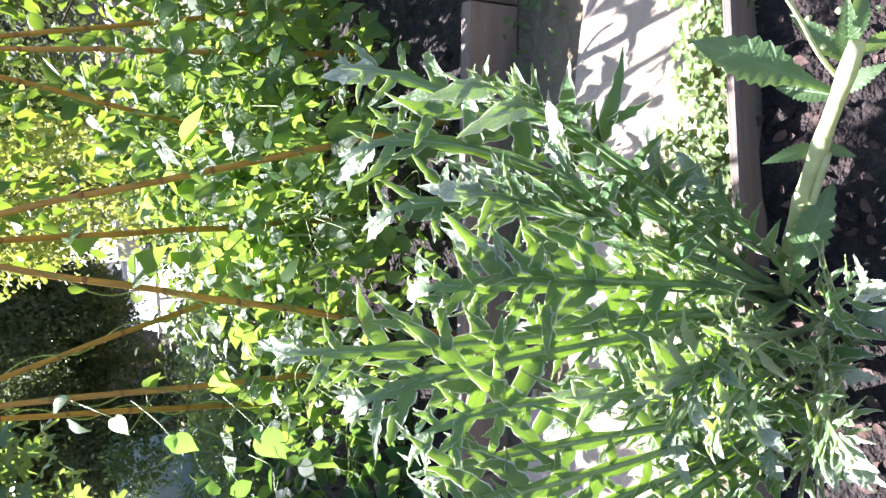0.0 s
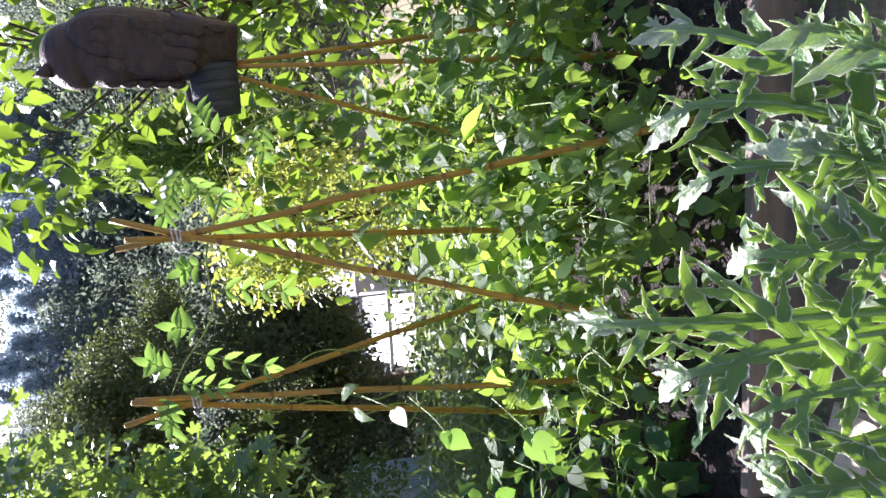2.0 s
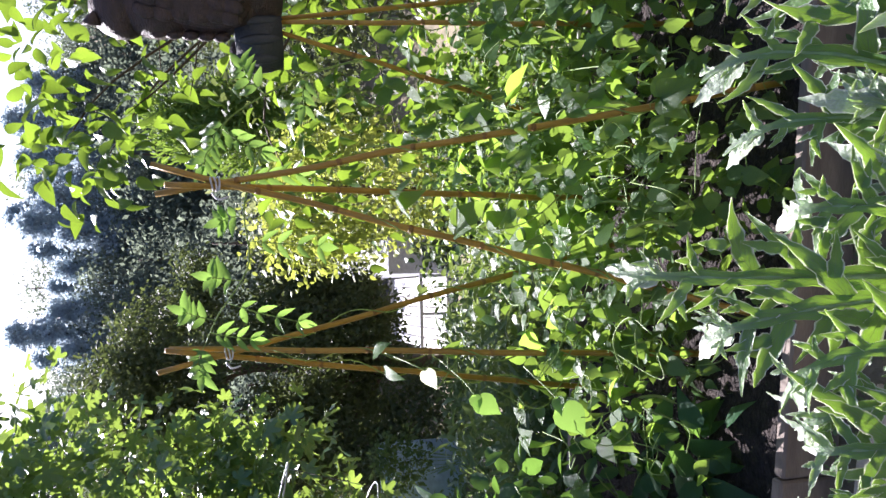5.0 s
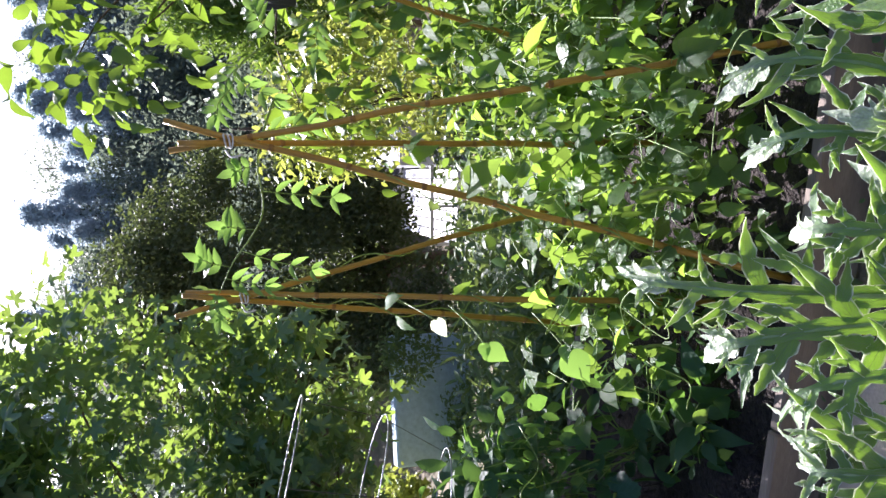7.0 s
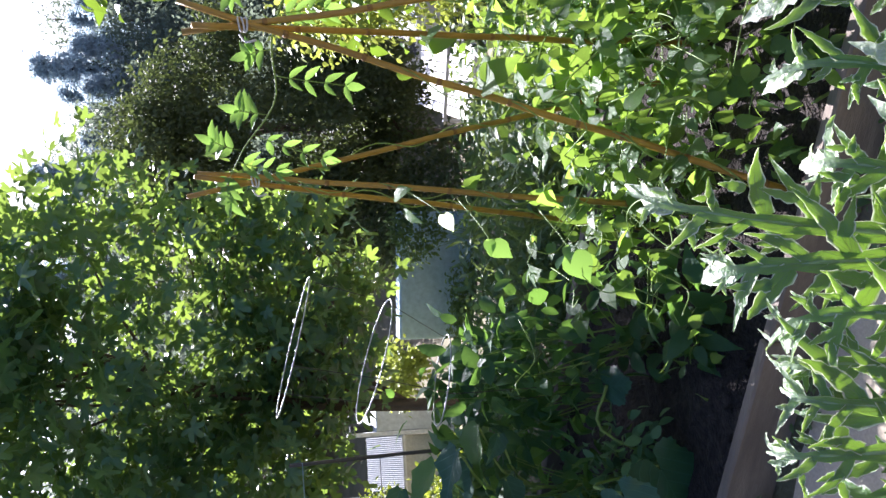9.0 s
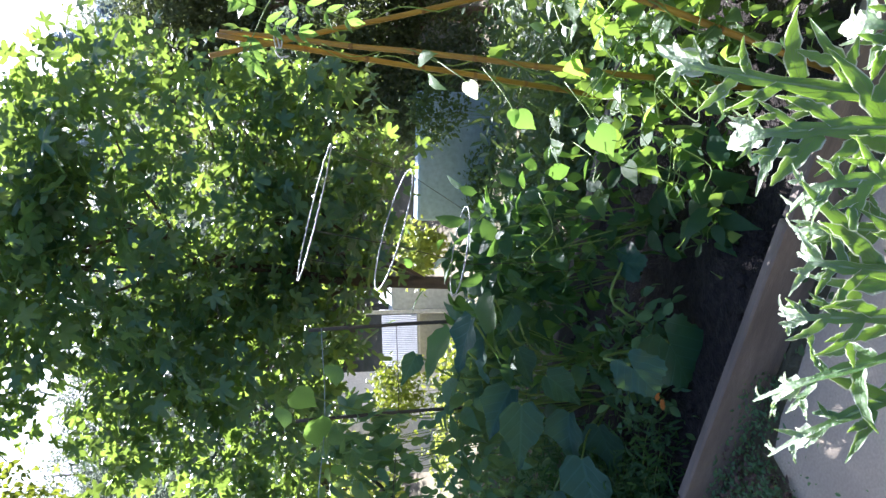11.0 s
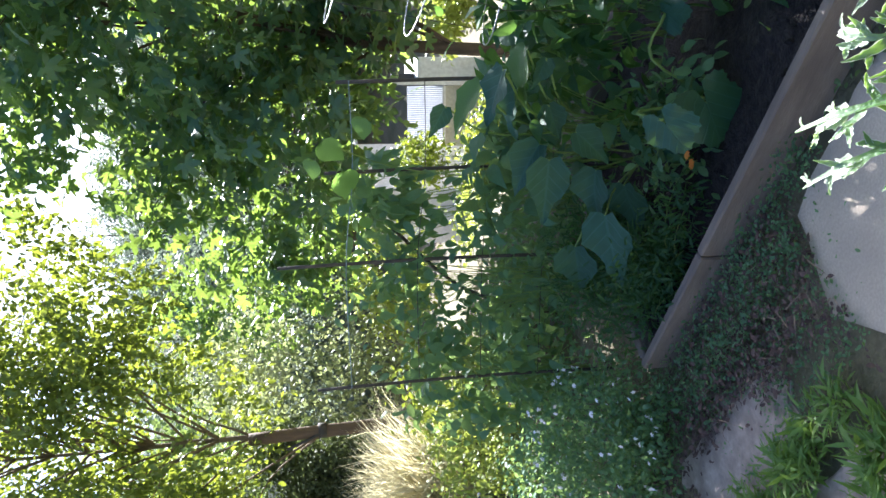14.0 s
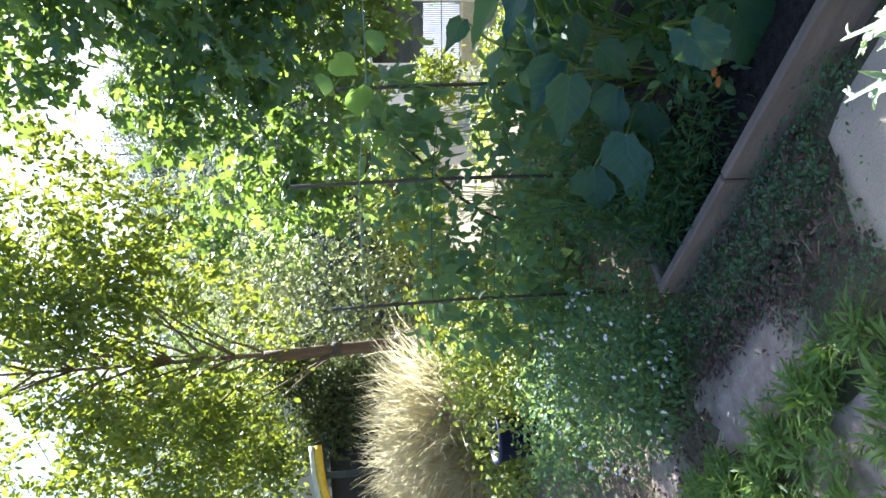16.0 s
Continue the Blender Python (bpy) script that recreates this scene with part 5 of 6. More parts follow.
def herb(name, label, at, zone, leaf, mat, size, n_clumps, per, spread, category, stems=8, droop=-0.2):
    """A leafy garden plant: thin stems and many leaves."""
    root = thing(name, at, label, category)
    clumps = inside(zone[0], zone[1], n_clumps, 0.35)
    clumps[:, 2] = np.maximum(clumps[:, 2], at[2] + 0.02)
    b = Build()
    for c in clumps[rng.permutation(len(clumps))[:stems]]:
        s = np.array(at) + np.append(rng.normal(size=2) * 0.03, 0)
        tube(b, bend([s, (s + c) / 2 + np.array([0, 0, 0.04]), c], 6), [0.004, 0.0035, 0.003, 0.0025, 0.002, 0.0015, 0.001][:len(bend([s, s + 1, c], 6))], 5)
    part("stem", b, F_STEM, root, kind="stuff")
    f = Build()
    cloud(f, leaf, clumps, per, size, spread, droop)
    part("foliage", f, mat, root, kind="stuff")
    return root


herb("tomato_plant", "leafy tomato plant inside a wire cage", (-0.86, 2.44, 0.08), ((-0.84, 2.44, 0.42), (0.24, 0.2, 0.36)), OVAL, F_SHADEBED, 0.08, 24, 11, (0.06, 0.06, 0.05), "tomato plant", 14)
herb("pepper_plant", "dark green bushy pepper plant in shade", (-1.1, 2.6, 0.08), ((-1.12, 2.6, 0.48), (0.2, 0.14, 0.38)), POINTED, F_SHADEBED, 0.085, 24, 9, (0.05, 0.05, 0.05), "pepper plant", 8)
herb("pepper_plant", "dark green bushy pepper plant in shade", (-1.45, 2.5, 0.08), ((-1.4, 2.5, 0.4), (0.32, 0.25, 0.35)), POINTED, F_SHADEBED, 0.085, 14, 9, (0.06, 0.06, 0.06), "pepper plant", 8)
herb("pepper_plant", "low dark pepper plant with broad pointed leaves by the board", (-0.7, 2.12, 0.07), ((-0.67, 2.09, 0.2), (0.17, 0.09, 0.11)), POINTED, F_SHADEBED, 0.11, 9, 5, (0.05, 0.03, 0.03), "pepper plant", 8, -0.1)
herb("carrot_row", "feathery dark green carrot tops along the bed end", (-1.95, 2.25, 0.08), ((-2.0, 2.4, 0.22), (0.34, 0.24, 0.17)), NARROW, F_SHADEBED, 0.036, 100, 40, (0.05, 0.05, 0.05), "carrot plants", 20, 0.1)
herb("carrot_row", "feathery dark green carrot tops against the front board", (-1.85, 2.12, 0.07), ((-1.8, 2.14, 0.16), (0.36, 0.08, 0.12)), NARROW, F_SHADEBED, 0.04, 70, 30, (0.05, 0.03, 0.045), "carrot plants", 20, 0.1)
herb("marigold_plant", "low dark plant with a few orange flowers", (-1.25, 2.3, 0.08), ((-1.25, 2.25, 0.2), (0.25, 0.15, 0.12)), OVAL, F_DARKHERB, 0.05, 24, 14, (0.05, 0.05, 0.04), "flower plant", 6)

# broad leaves over the shaded end of the bed
SQUASH_MESH = Build().add(*ROUND).mesh("squash_leaf", F_SQUASH)
BROAD_MESH = [Build().add(*crinkled((0.12, 0.27, 0.3, 0.25, 0.16, 0.09, 0.045, 0.0), 0.25 + 0.2 * k, 0.12 + 0.15 * k, 0.045)).mesh("broad_leaf", F_BLUELEAF) for k in range(3)]
GREEN_MESH = Build().add(*crinkled((0.1, 0.22, 0.25, 0.21, 0.13, 0.06, 0.01), 0.4, 0.3, 0.024)).mesh("broad_leaf", F_VINE)
squash = thing("squash_plant", (-1.2, 2.2, 0.07), "squash plant with large round leaves at the board", "squash plant")
broad = thing("broad_leaf_plant", (-1.75, 2.45, 0.07), "tall plant with large blue-green pointed leaves in shade", "leafy plant")
sb, bb = Build(), Build()
for at, d, up, k in (((-1.15, 2.0, 0.375), (-0.45, -0.25, -0.42), (0.2, -0.62, 0.75), 0.135), ((-1.13, 2.1, 0.205), (-0.5, -0.1, -0.35), (0.62, -0.75, 0.2), 0.2),
                     ((-0.95, 2.3, 0.3), (0.2, -0.5, -0.2), (0.1, -0.5, 0.9), 0.1), ((-1.4, 2.3, 0.2), (-0.2, -0.6, -0.2), (-0.2, -0.5, 0.8), 0.1)):
    tube(sb, bend([(-1.2, 2.2, 0.07), ((-1.2 + at[0]) / 2, (2.2 + at[1]) / 2, at[2] + 0.03), at], 8), 0.005, 6)
    placed("leaf", SQUASH_MESH, pose_leaf(at, d, up, k), squash)
part("stem", sb, F_STEM, squash)
for i, (at, d, k) in enumerate((
        ((-1.438, 2.25, 0.599), (-0.245, -0.05, -0.008), 0.25), ((-1.361, 2.3, 0.507), (-0.106, -0.04, -0.15), 0.19),
        ((-1.501, 2.28, 0.41), (-0.232, -0.04, -0.006), 0.235), ((-1.637, 2.2, 0.374), (-0.294, -0.08, -0.09), 0.32),
        ((-1.852, 2.3, 0.408), (-0.263, -0.02, -0.062), 0.27), ((-1.444, 2.36, 0.601), (-0.214, -0.02, 0.096), 0.235),
        ((-1.158, 2.34, 0.774), (-0.255, -0.04, 0.068), 0.267), ((-1.108, 2.4, 0.691), (-0.29, -0.02, 0.022), 0.29),
        ((-1.248, 2.42, 0.82), (-0.208, -0.02, 0.134), 0.25), ((-1.347, 2.45, 0.923), (-0.113, -0.02, 0.049), 0.125),
        ((-1.147, 2.4, 0.618), (-0.116, -0.02, 0.026), 0.12), ((-1.259, 2.42, 0.692), (-0.275, -0.02, 0.038), 0.28),
        ((-1.592, 2.32, 0.27), (-0.231, -0.04, -0.106), 0.257), ((-1.324, 2.42, 0.573), (-0.146, -0.02, -0.071), 0.164))):
    tube(bb, bend([(-1.6 + 0.02 * i, 2.5, 0.07), ((-1.6 + at[0]) / 2, (2.5 + at[1]) / 2, at[2] * 0.75), at], 8), 0.004, 6)
    placed("leaf", GREEN_MESH if i in (7, 8) else BROAD_MESH[i % 3], pose_leaf(at, d, (0.0, -0.3, 1.0) if i in (6, 7, 8, 11) else (0.46 + rng.normal() * 0.2, -0.77, 0.45 + rng.normal() * 0.3), k * (0.85 if i in (6, 7, 8, 11) else 1.04)), broad)
part("stem", bb, F_STEM, broad)
for x, y, z in ((-1.33, 2.1, 0.2), (-1.38, 2.12, 0.16), (-1.3, 2.2, 0.26)):
    flowers = Build()
    leaves(flowers, OVAL, np.tile((x, y, z), (9, 1)), np.stack([np.cos(np.arange(9) * 0.7), np.sin(np.arange(9) * 0.7), np.full(9, 0.3)], 1), np.tile((0, 0, 1.0), (9, 1)), np.full(9, 0.02))
    solid("marigold_flower", flowers, M_ORANGE, "small orange marigold flower among dark leaves", "flower", group="marigolds")


pipe = thing("irrigation_pipe", (0.5, 2.4, 0.08), "thin white irrigation pipe on short stakes among the beans", "pipe")
part("pipe", tube(Build(), bend([(0.95, 2.33, 0.345), (0.5, 2.39, 0.34), (0.15, 2.45, 0.335)], 12), 0.006, 8), M_WHITE, pipe)
for x, y in ((0.9, 2.335), (0.2, 2.44)):
    part("stake", tube(Build(), [(x, y, 0.05), (x, y, 0.338)], 0.005, 6), M_STAKE, pipe)

# ---- trellis behind the bed: stakes, strings and creepers ----
trellis = thing("trellis", (-2.2, 2.75, 0), "string trellis on thin dark stakes with creepers", "trellis")
for x, y, h in ((-1.86, 2.86, 1.3), (-2.2, 2.68, 1.5), (-2.75, 2.5, 1.35), (-1.5, 2.95, 1.25)):
    b = Build()
    tube(b, bend([(x, y, -0.02), (x + 0.01, y, h * 0.5), (x - 0.01, y, h)], 8), 0.0075, 6)
    part("stake", b, M_STAKE, trellis)
for z, mat in ((1.2, M_STRING), (0.9, M_STAKE), (0.62, M_STAKE), (0.35, M_STAKE)):
    b = Build()
    tube(b, bend([(-1.5, 2.945, z), (-1.86, 2.852, z - 0.015), (-2.2, 2.672, z + 0.02), (-2.75, 2.492, z)], 20), 0.0022 if mat is M_STRING else 0.0016, 5)
    part("string", b, mat, trellis)
herb("creeper", "creeper with pointed leaves hanging on the trellis", (-1.8, 2.86, 0.02), ((-1.98, 2.85, 0.98), (0.22, 0.08, 0.26)), POINTED, F_DARKHERB, 0.085, 11, 8, (0.06, 0.03, 0.06), "creeper", 10, -0.9)
herb("creeper", "thin creeper with small leaves on the trellis", (-2.3, 2.66, 0.02), ((-2.25, 2.66, 0.65), (0.45, 0.12, 0.5)), POINTED, F_DARKHERB, 0.065, 42, 10, (0.09, 0.05, 0.09), "creeper", 24, -0.4)
herb("creeper", "creeper with pointed leaves hanging on the trellis", (-2.11, 2.95, 0.02), ((-2.11, 2.95, 1.05), (0.22, 0.08, 0.2)), POINTED, F_DARKHERB, 0.075, 12, 9, (0.06, 0.03, 0.06), "creeper", 8, -0.6)
herb("creeper", "thin creeper with small leaves on the trellis", (-2.47, 2.80, 0.02), ((-2.47, 2.80, 1.00), (0.25, 0.08, 0.2)), POINTED, F_DARKHERB, 0.06, 14, 9, (0.06, 0.03, 0.06), "creeper", 8, -0.6)
herb("creeper", "thin creeper with small leaves on the trellis", (-2.9, 2.6, 0.02), ((-2.85, 2.6, 0.55), (0.4, 0.2, 0.5)), POINTED, F_DARKHERB, 0.07, 64, 8, (0.08, 0.06, 0.08), "creeper", 24, -0.4)

herb("creeper", "dark broad-leaved creeper behind the tall leafy plant", (-1.6, 2.74, 0.02), ((-1.72, 2.75, 0.60), (0.36, 0.06, 0.07)), POINTED, F_DARKHERB, 0.1, 20, 8, (0.06, 0.03, 0.05), "creeper", 10, -0.5)
shoot = thing("creeper", (-1.85, 2.84, 0.0), "trellis creeper shoot with large single leaves", "creeper")
part("stem", tube(Build(), bend([(-1.85, 2.84, -0.02), (-1.88, 2.83, 0.6), (-1.83, 2.83, 1.0), (-1.70, 2.81, 1.3)], 16), 0.003, 5), F_STEM, shoot)
for at, d, k in (((-1.694, 2.8, 1.314), (-0.093, 0.0, -0.099), 0.136), ((-1.584, 2.8, 1.16), (-0.113, 0.0, 0.001), 0.113), ((-2.024, 2.85, 0.969), (-0.109, 0.0, -0.081), 0.136),
                 ((-1.827, 2.8, 1.226), (-0.21, 0.0, -0.038), 0.16), ((-2.054, 2.8, 1.136), (-0.075, 0.0, -0.021), 0.078), ((-1.802, 2.85, 1.345), (-0.108, 0.0, 0.012), 0.109)):
    placed("leaf", HANG_MESH, pose_leaf(at, d, (0.4, -0.8, 0.3 + 0.3 * rng.normal()), k), shoot)
part("branch", tube(Build(), bend([(-2.3, 3.1, 1.0), (-2.77, 3.2, 0.62), (-2.96, 3.2, 0.29), (-3.05, 3.2, -0.02)], 12), 0.009, 6), M_STAKE, shoot, "bare dark branch")

# ---- white flowering weeds past the end of the bed ----
flowering = herb("flowering_weed", "spreading dark weed with small white flowers", (-2.67, 2.01, 0), ((-2.67, 2.01, 0.2), (0.42, 0.4, 0.26)), OVAL, F_DARKHERB, 0.024, 190, 34, (0.06, 0.06, 0.06), "weed", 24)
pb = Build()
c = inside((-2.65, 1.96, 0.28), (0.42, 0.4, 0.24), 75, 0.85)
c = np.repeat(c, 2, axis=0) + rng.normal(size=(150, 3)) * 0.014
face = unit(rng.normal(size=c.shape) * 0.5 + np.array([0.0, -0.6, 0.8]))
across = unit(np.cross(face, np.array([1.0, 0.2, 0.1])))
other = np.cross(face, across)
for k in range(5):
    a = k * 1.257
    leaves(pb, OVAL, c, across * math.cos(a) + other * math.sin(a) + face * 0.25, face, np.full(len(c), 0.0105))
part("flower", pb, M_PETAL, flowering, "small white flowers", kind="stuff")

# ---- far left: straw grass, shed, yellow slide, tub ----
def tuft(name, label, at, n, length, spread, mat, category, lean=0.5, kind="", wide=1.0, nod=1.0):
    b = Build()
    a = rng.uniform(0, 2 * math.pi, n)
    r = np.sqrt(rng.random(n)) * spread
    p = np.stack([at[0] + r * np.cos(a), at[1] + r * np.sin(a), np.full(n, at[2])], 1)
    d = np.stack([np.cos(a) * lean, np.sin(a) * lean, np.ones(n)], 1) + rng.normal(size=(n, 3)) * np.array([0.3, 0.3, 0.15])
    v, f = PLUME
    leaves(b, (v * np.array([wide, 1, nod]), f), p, d, rng.normal(size=(n, 3)) + np.array([0, 0, 0.3]), length * (0.35 + 0.85 * np.sqrt(rng.random(n))))
    return solid(name, b, mat, label, category, kind, at=at)


for k in range(15):
    x, y = -5.95 + 0.58 * math.cos(k * 2.4) * math.sqrt((k + 0.5) / 15), 3.72 + 0.34 * math.sin(k * 2.4) * math.sqrt((k + 0.5) / 15)
    tuft("straw_grass", "pale blonde ornamental grass tuft in the sun", (x, y, drop(x, y) - 0.03), 1500, rng.uniform(0.55, 0.92), 0.22, F_STRAW, "grass", 0.12, wide=0.24, nod=1.9)
for x, y in ((-6.5, 3.6), (-6.9, 3.9), (-7.88, 4.71)):
    tuft("straw_grass", "pale blonde ornamental grass tuft in the sun", (x, y, drop(x, y) - 0.03), 1600, 0.6, 0.3, F_STRAW, "grass", 0.6, wide=0.45, nod=2.0)


def shed(at):
    m = Matrix.Translation(at) @ Matrix.Rotation(radians(52), 4, "Z")
    root = thing("shed", at, "dark shed with a green roof deep in shade", "shed")
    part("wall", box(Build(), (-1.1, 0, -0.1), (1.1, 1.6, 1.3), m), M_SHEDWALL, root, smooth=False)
    b = Build()
    b.add([(m @ Vector(p))[:] for p in ((-1.25, -0.15, 1.25), (1.25, -0.15, 1.25), (1.25, 1.75, 1.25), (-1.25, 1.75, 1.25), (-1.25, 0.8, 1.75), (1.25, 0.8, 1.75))],
          [(0, 1, 5, 4), (2, 3, 4, 5), (0, 4, 3), (1, 2, 5), (0, 3, 2, 1)])
    part("roof", b, M_GREENROOF, root, "dark green roof", False)


shed((-8.1, 4.9, 0.0))


def slide(at):
    root = thing("slide", at, "child's yellow plastic slide with a pale edge", "slide")
    line = bend([(at[0] + 0.05, at[1] + 0.35, 1.43), (at[0], at[1], 1.4), (at[0] - 0.12, at[1] - 0.4, 1.28), (at[0] - 0.3, at[1] - 0.9, 0.8), (at[0] - 0.5, at[1] - 1.5, 0.15)], 20)
    for name, mat, dz, r in (("chute", M_YELLOW, -0.03, 0.036), ("edge", M_PALEPLASTIC, 0.022, 0.024)):
        b = Build()
        tube(b, line + np.array([0, 0, dz]), r, 10)
        part(name, b, mat, root)
    b = Build()
    tube(b, [(at[0], at[1] + 0.1, -0.02), (at[0], at[1] + 0.1, 1.42)], 0.03, 8)
    part("leg", b, M_GREENROOF, root)


slide((-6.14, 3.6, -0.03))


def tub(at):
    b = Build()
    a = np.linspace(0, 2 * math.pi, 24, endpoint=False)
    rings = [(0.13, 0), (0.16, 0.25), (0.175, 0.26), (0.175, 0.28), (0.15, 0.28), (0.12, 0.03)]
    v = [(at[0] + r * math.cos(t), at[1] + r * math.sin(t), at[2] + z) for r, z in rings for t in a]
    f = [(i * 24 + j, i * 24 + (j + 1) % 24, (i + 1) * 24 + (j + 1) % 24, (i + 1) * 24 + j) for i in range(5) for j in range(24)] + [tuple(range(24))[::-1], tuple(range(120, 144))]
    solid("tub", b.add(v, f), M_BLUECLOTH, "dark blue plastic tub half hidden by weeds", "tub")


tub((-4.6, 2.95, 0.0))


stake = thing("tree_stake", (-6.22, 5.12, 0), "round tan wooden stake strapped to the birch", "post")
part("post", tube(Build(), bend([(-6.2, 5.12, -0.45), (-6.22, 5.1, 0.9), (-6.25, 5.08, 1.85)], 10), [0.066, 0.065, 0.065, 0.064, 0.063, 0.062, 0.062, 0.061, 0.06, 0.06, 0.06][:len(bend([(0, 0, 0), (0, 0, 1), (0, 0, 2)], 10))], 12), M_TANPOST, stake)
part("strap", tube(Build(), [(-6.22, 5.1, 1.13), (-6.22, 5.1, 1.21)], 0.07, 14), M_STAKE, stake, "black rubber strap")
part("strap_end", tube(Build(), bend([(-6.2, 5.04, 1.19), (-6.28, 5.0, 1.4), (-6.36, 5.02, 1.5)], 8), 0.014, 6), M_STAKE, stake, "loose black strap end")

# ---- shrubs and undergrowth behind the beds ----
def bush(name, label, centre, radii, clumps, leaf, mat, size, per, category="shrub"):
    z = drop(centre[0], centre[1]) - 0.03
    return herb(name, label, (centre[0], centre[1], z), (centre, radii), leaf, mat, size, clumps, per, (0.35 * radii[0] / 2, 0.35 * radii[1] / 2, 0.3 * radii[2] / 2), category, 16)


bush("undergrowth", "sunlit weedy undergrowth on the slope", (0.4, 4.4, -0.1), (1.0, 0.6, 0.4), 50, OVAL, F_WEED, 0.05, 30)
bush("undergrowth", "dense leafy weeds right behind the bed", (0.6, 3.3, 0.15), (0.9, 0.35, 0.4), 120, OVAL, F_BEANLOW, 0.055, 30)
bush("undergrowth", "dense leafy weeds right behind the bed", (-0.6, 3.35, 0.05), (0.7, 0.35, 0.3), 100, NARROW, F_WEED, 0.08, 30)
bush("undergrowth", "dense leafy weeds right behind the bed", (1.7, 3.2, 0.25), (0.6, 0.4, 0.5), 90, OVAL, F_BEANLOW, 0.06, 30)
bush("undergrowth", "dark leafy undergrowth in shade behind the trellis", (-2.35, 3.3, 0.2), (0.85, 0.3, 0.34), 90, POINTED, F_DARKHERB, 0.06, 16)
bush("undergrowth", "dark leafy undergrowth in shade behind the trellis", (-3.3, 3.05, 0.15), (0.5, 0.3, 0.3), 60, POINTED, F_DARKHERB, 0.055, 14)
bush("undergrowth", "dark leafy undergrowth behind the end of the bed", (-1.5, 3.3, 0.2), (0.45, 0.25, 0.32), 50, POINTED, F_DARKHERB, 0.06, 16)
bush("weed_clump", "low weedy clump on the ground by the path", (-3.7, 2.5, 0.12), (0.55, 0.45, 0.22), 90, OVAL, F_DARKHERB, 0.035, 30, "weed")
bush("shrub", "small-leaved shrub in front of the straw grass", (-5.0, 3.1, -0.02), (0.7, 0.5, 0.36), 90, OVAL, F_GOLD, 0.045, 34)
bush("undergrowth", "narrow-leaved green undergrowth on the slope", (-0.3, 5.4, -0.6), (1.0, 0.7, 0.4), 120, NARROW, F_WEED, 0.11, 30)
bush("undergrowth", "narrow-leaved green undergrowth on the slope", (-1.1, 4.3, -0.2), (0.8, 0.6, 0.38), 90, NARROW, F_WEED, 0.11, 26)
bush("undergrowth", "shady green undergrowth below the plane tree", (-2.2, 5.4, -0.5), (0.9, 0.6, 0.35), 70, OVAL, F_DARKHERB, 0.055, 24)
bush("shrub", "yellow-green sunlit shrub behind the birch", (-6.6, 7.6, 0.2), (0.9, 0.6, 0.6), 60, OVAL, F_GOLD, 0.09, 30)
bush("shrub", "sunlit light green shrub beside the birch", (-4.9, 4.3, 0.25), (0.6, 0.6, 0.4), 80, OVAL, F_BIRCH, 0.06, 30)
bush("shrub", "sunlit small-leaved shrub behind the weeds", (-4.3, 3.35, 0.25), (0.7, 0.5, 0.4), 90, OVAL, F_GOLD, 0.045, 34)
bush("shrub", "sunlit small-leaved shrub by the trellis", (-3.6, 3.7, 0.0), (0.6, 0.4, 0.3), 50, OVAL, F_WEED, 0.045, 34)
bush("shrub", "pale grey-green shrub beside the birch", (-7.3, 6.6, 1.0), (1.5, 0.8, 1.1), 120, OVAL, F_FEATHER, 0.065, 40)
bush("shrub", "dark evergreen shrub beside the shed", (-7.91, 5.3, 1.27), (0.6, 0.35, 0.54), 80, OVAL, F_DARK, 0.06, 40)
bush("shrub", "dark evergreen shrub deep in shade behind the birch stake", (-7.52, 5.85, 1.55), (0.5, 0.3, 0.4), 70, OVAL, F_DARK, 0.06, 40)
bush("shrub", "dark evergreen shrub in shade beside the birch stake", (-7.18, 5.3, 1.03), (0.62, 0.34, 0.5), 90, OVAL, F_DARK, 0.055, 40)
bush("shrub", "mid-green shrub low on the slope", (1.4, 9.5, -1.5), (1.3, 1.0, 0.6), 130, OVAL, F_CYPRESS, 0.09, 30)
bush("shrub", "mid-green shrub low on the slope", (-1.1, 9.6, -1.75), (1.1, 0.8, 0.5), 120, OVAL, F_WEED, 0.09, 30)
bush("shrub", "golden-green shrub in sun below the shed", (-4.27, 10.2, -0.77), (0.42, 0.5, 0.36), 50, OVAL, F_GOLD, 0.09, 30)
bush("shrub", "pale grey-green shrub on the hillside", (2.3, 22, -2.0), (1.8, 1.5, 2.4), 130, OVAL, F_FEATHER, 0.2, 26)
bush("shrub", "large dark shrub on the slope", (4.0, 10, 0.3), (1.8, 1.4, 1.8), 150, OVAL, F_DARK, 0.1, 40)

bush("shrub", "golden-green shrub in sun below the trellis", (-6.4, 9.4, -1.5), (1.3, 0.8, 0.6), 90, OVAL, F_GOLD, 0.08, 30)
bush("shrub", "sunlit yellow-green shrub below the trellis", (-5.0, 8.2, -1.2), (0.8, 0.6, 0.5), 70, OVAL, F_BIRCH, 0.07, 30)
bush("shrub", "small dark shrub in the shade of the slope", (0.66, 8.50, -1.04), (0.45, 0.35, 0.4), 50, OVAL, F_DARK, 0.07, 40)
bush("shrub", "dark leafy shrub beside the deck", (-2.2, 12.4, -1.9), (1.0, 0.8, 0.8), 110, OVAL, F_DARK, 0.08, 40)

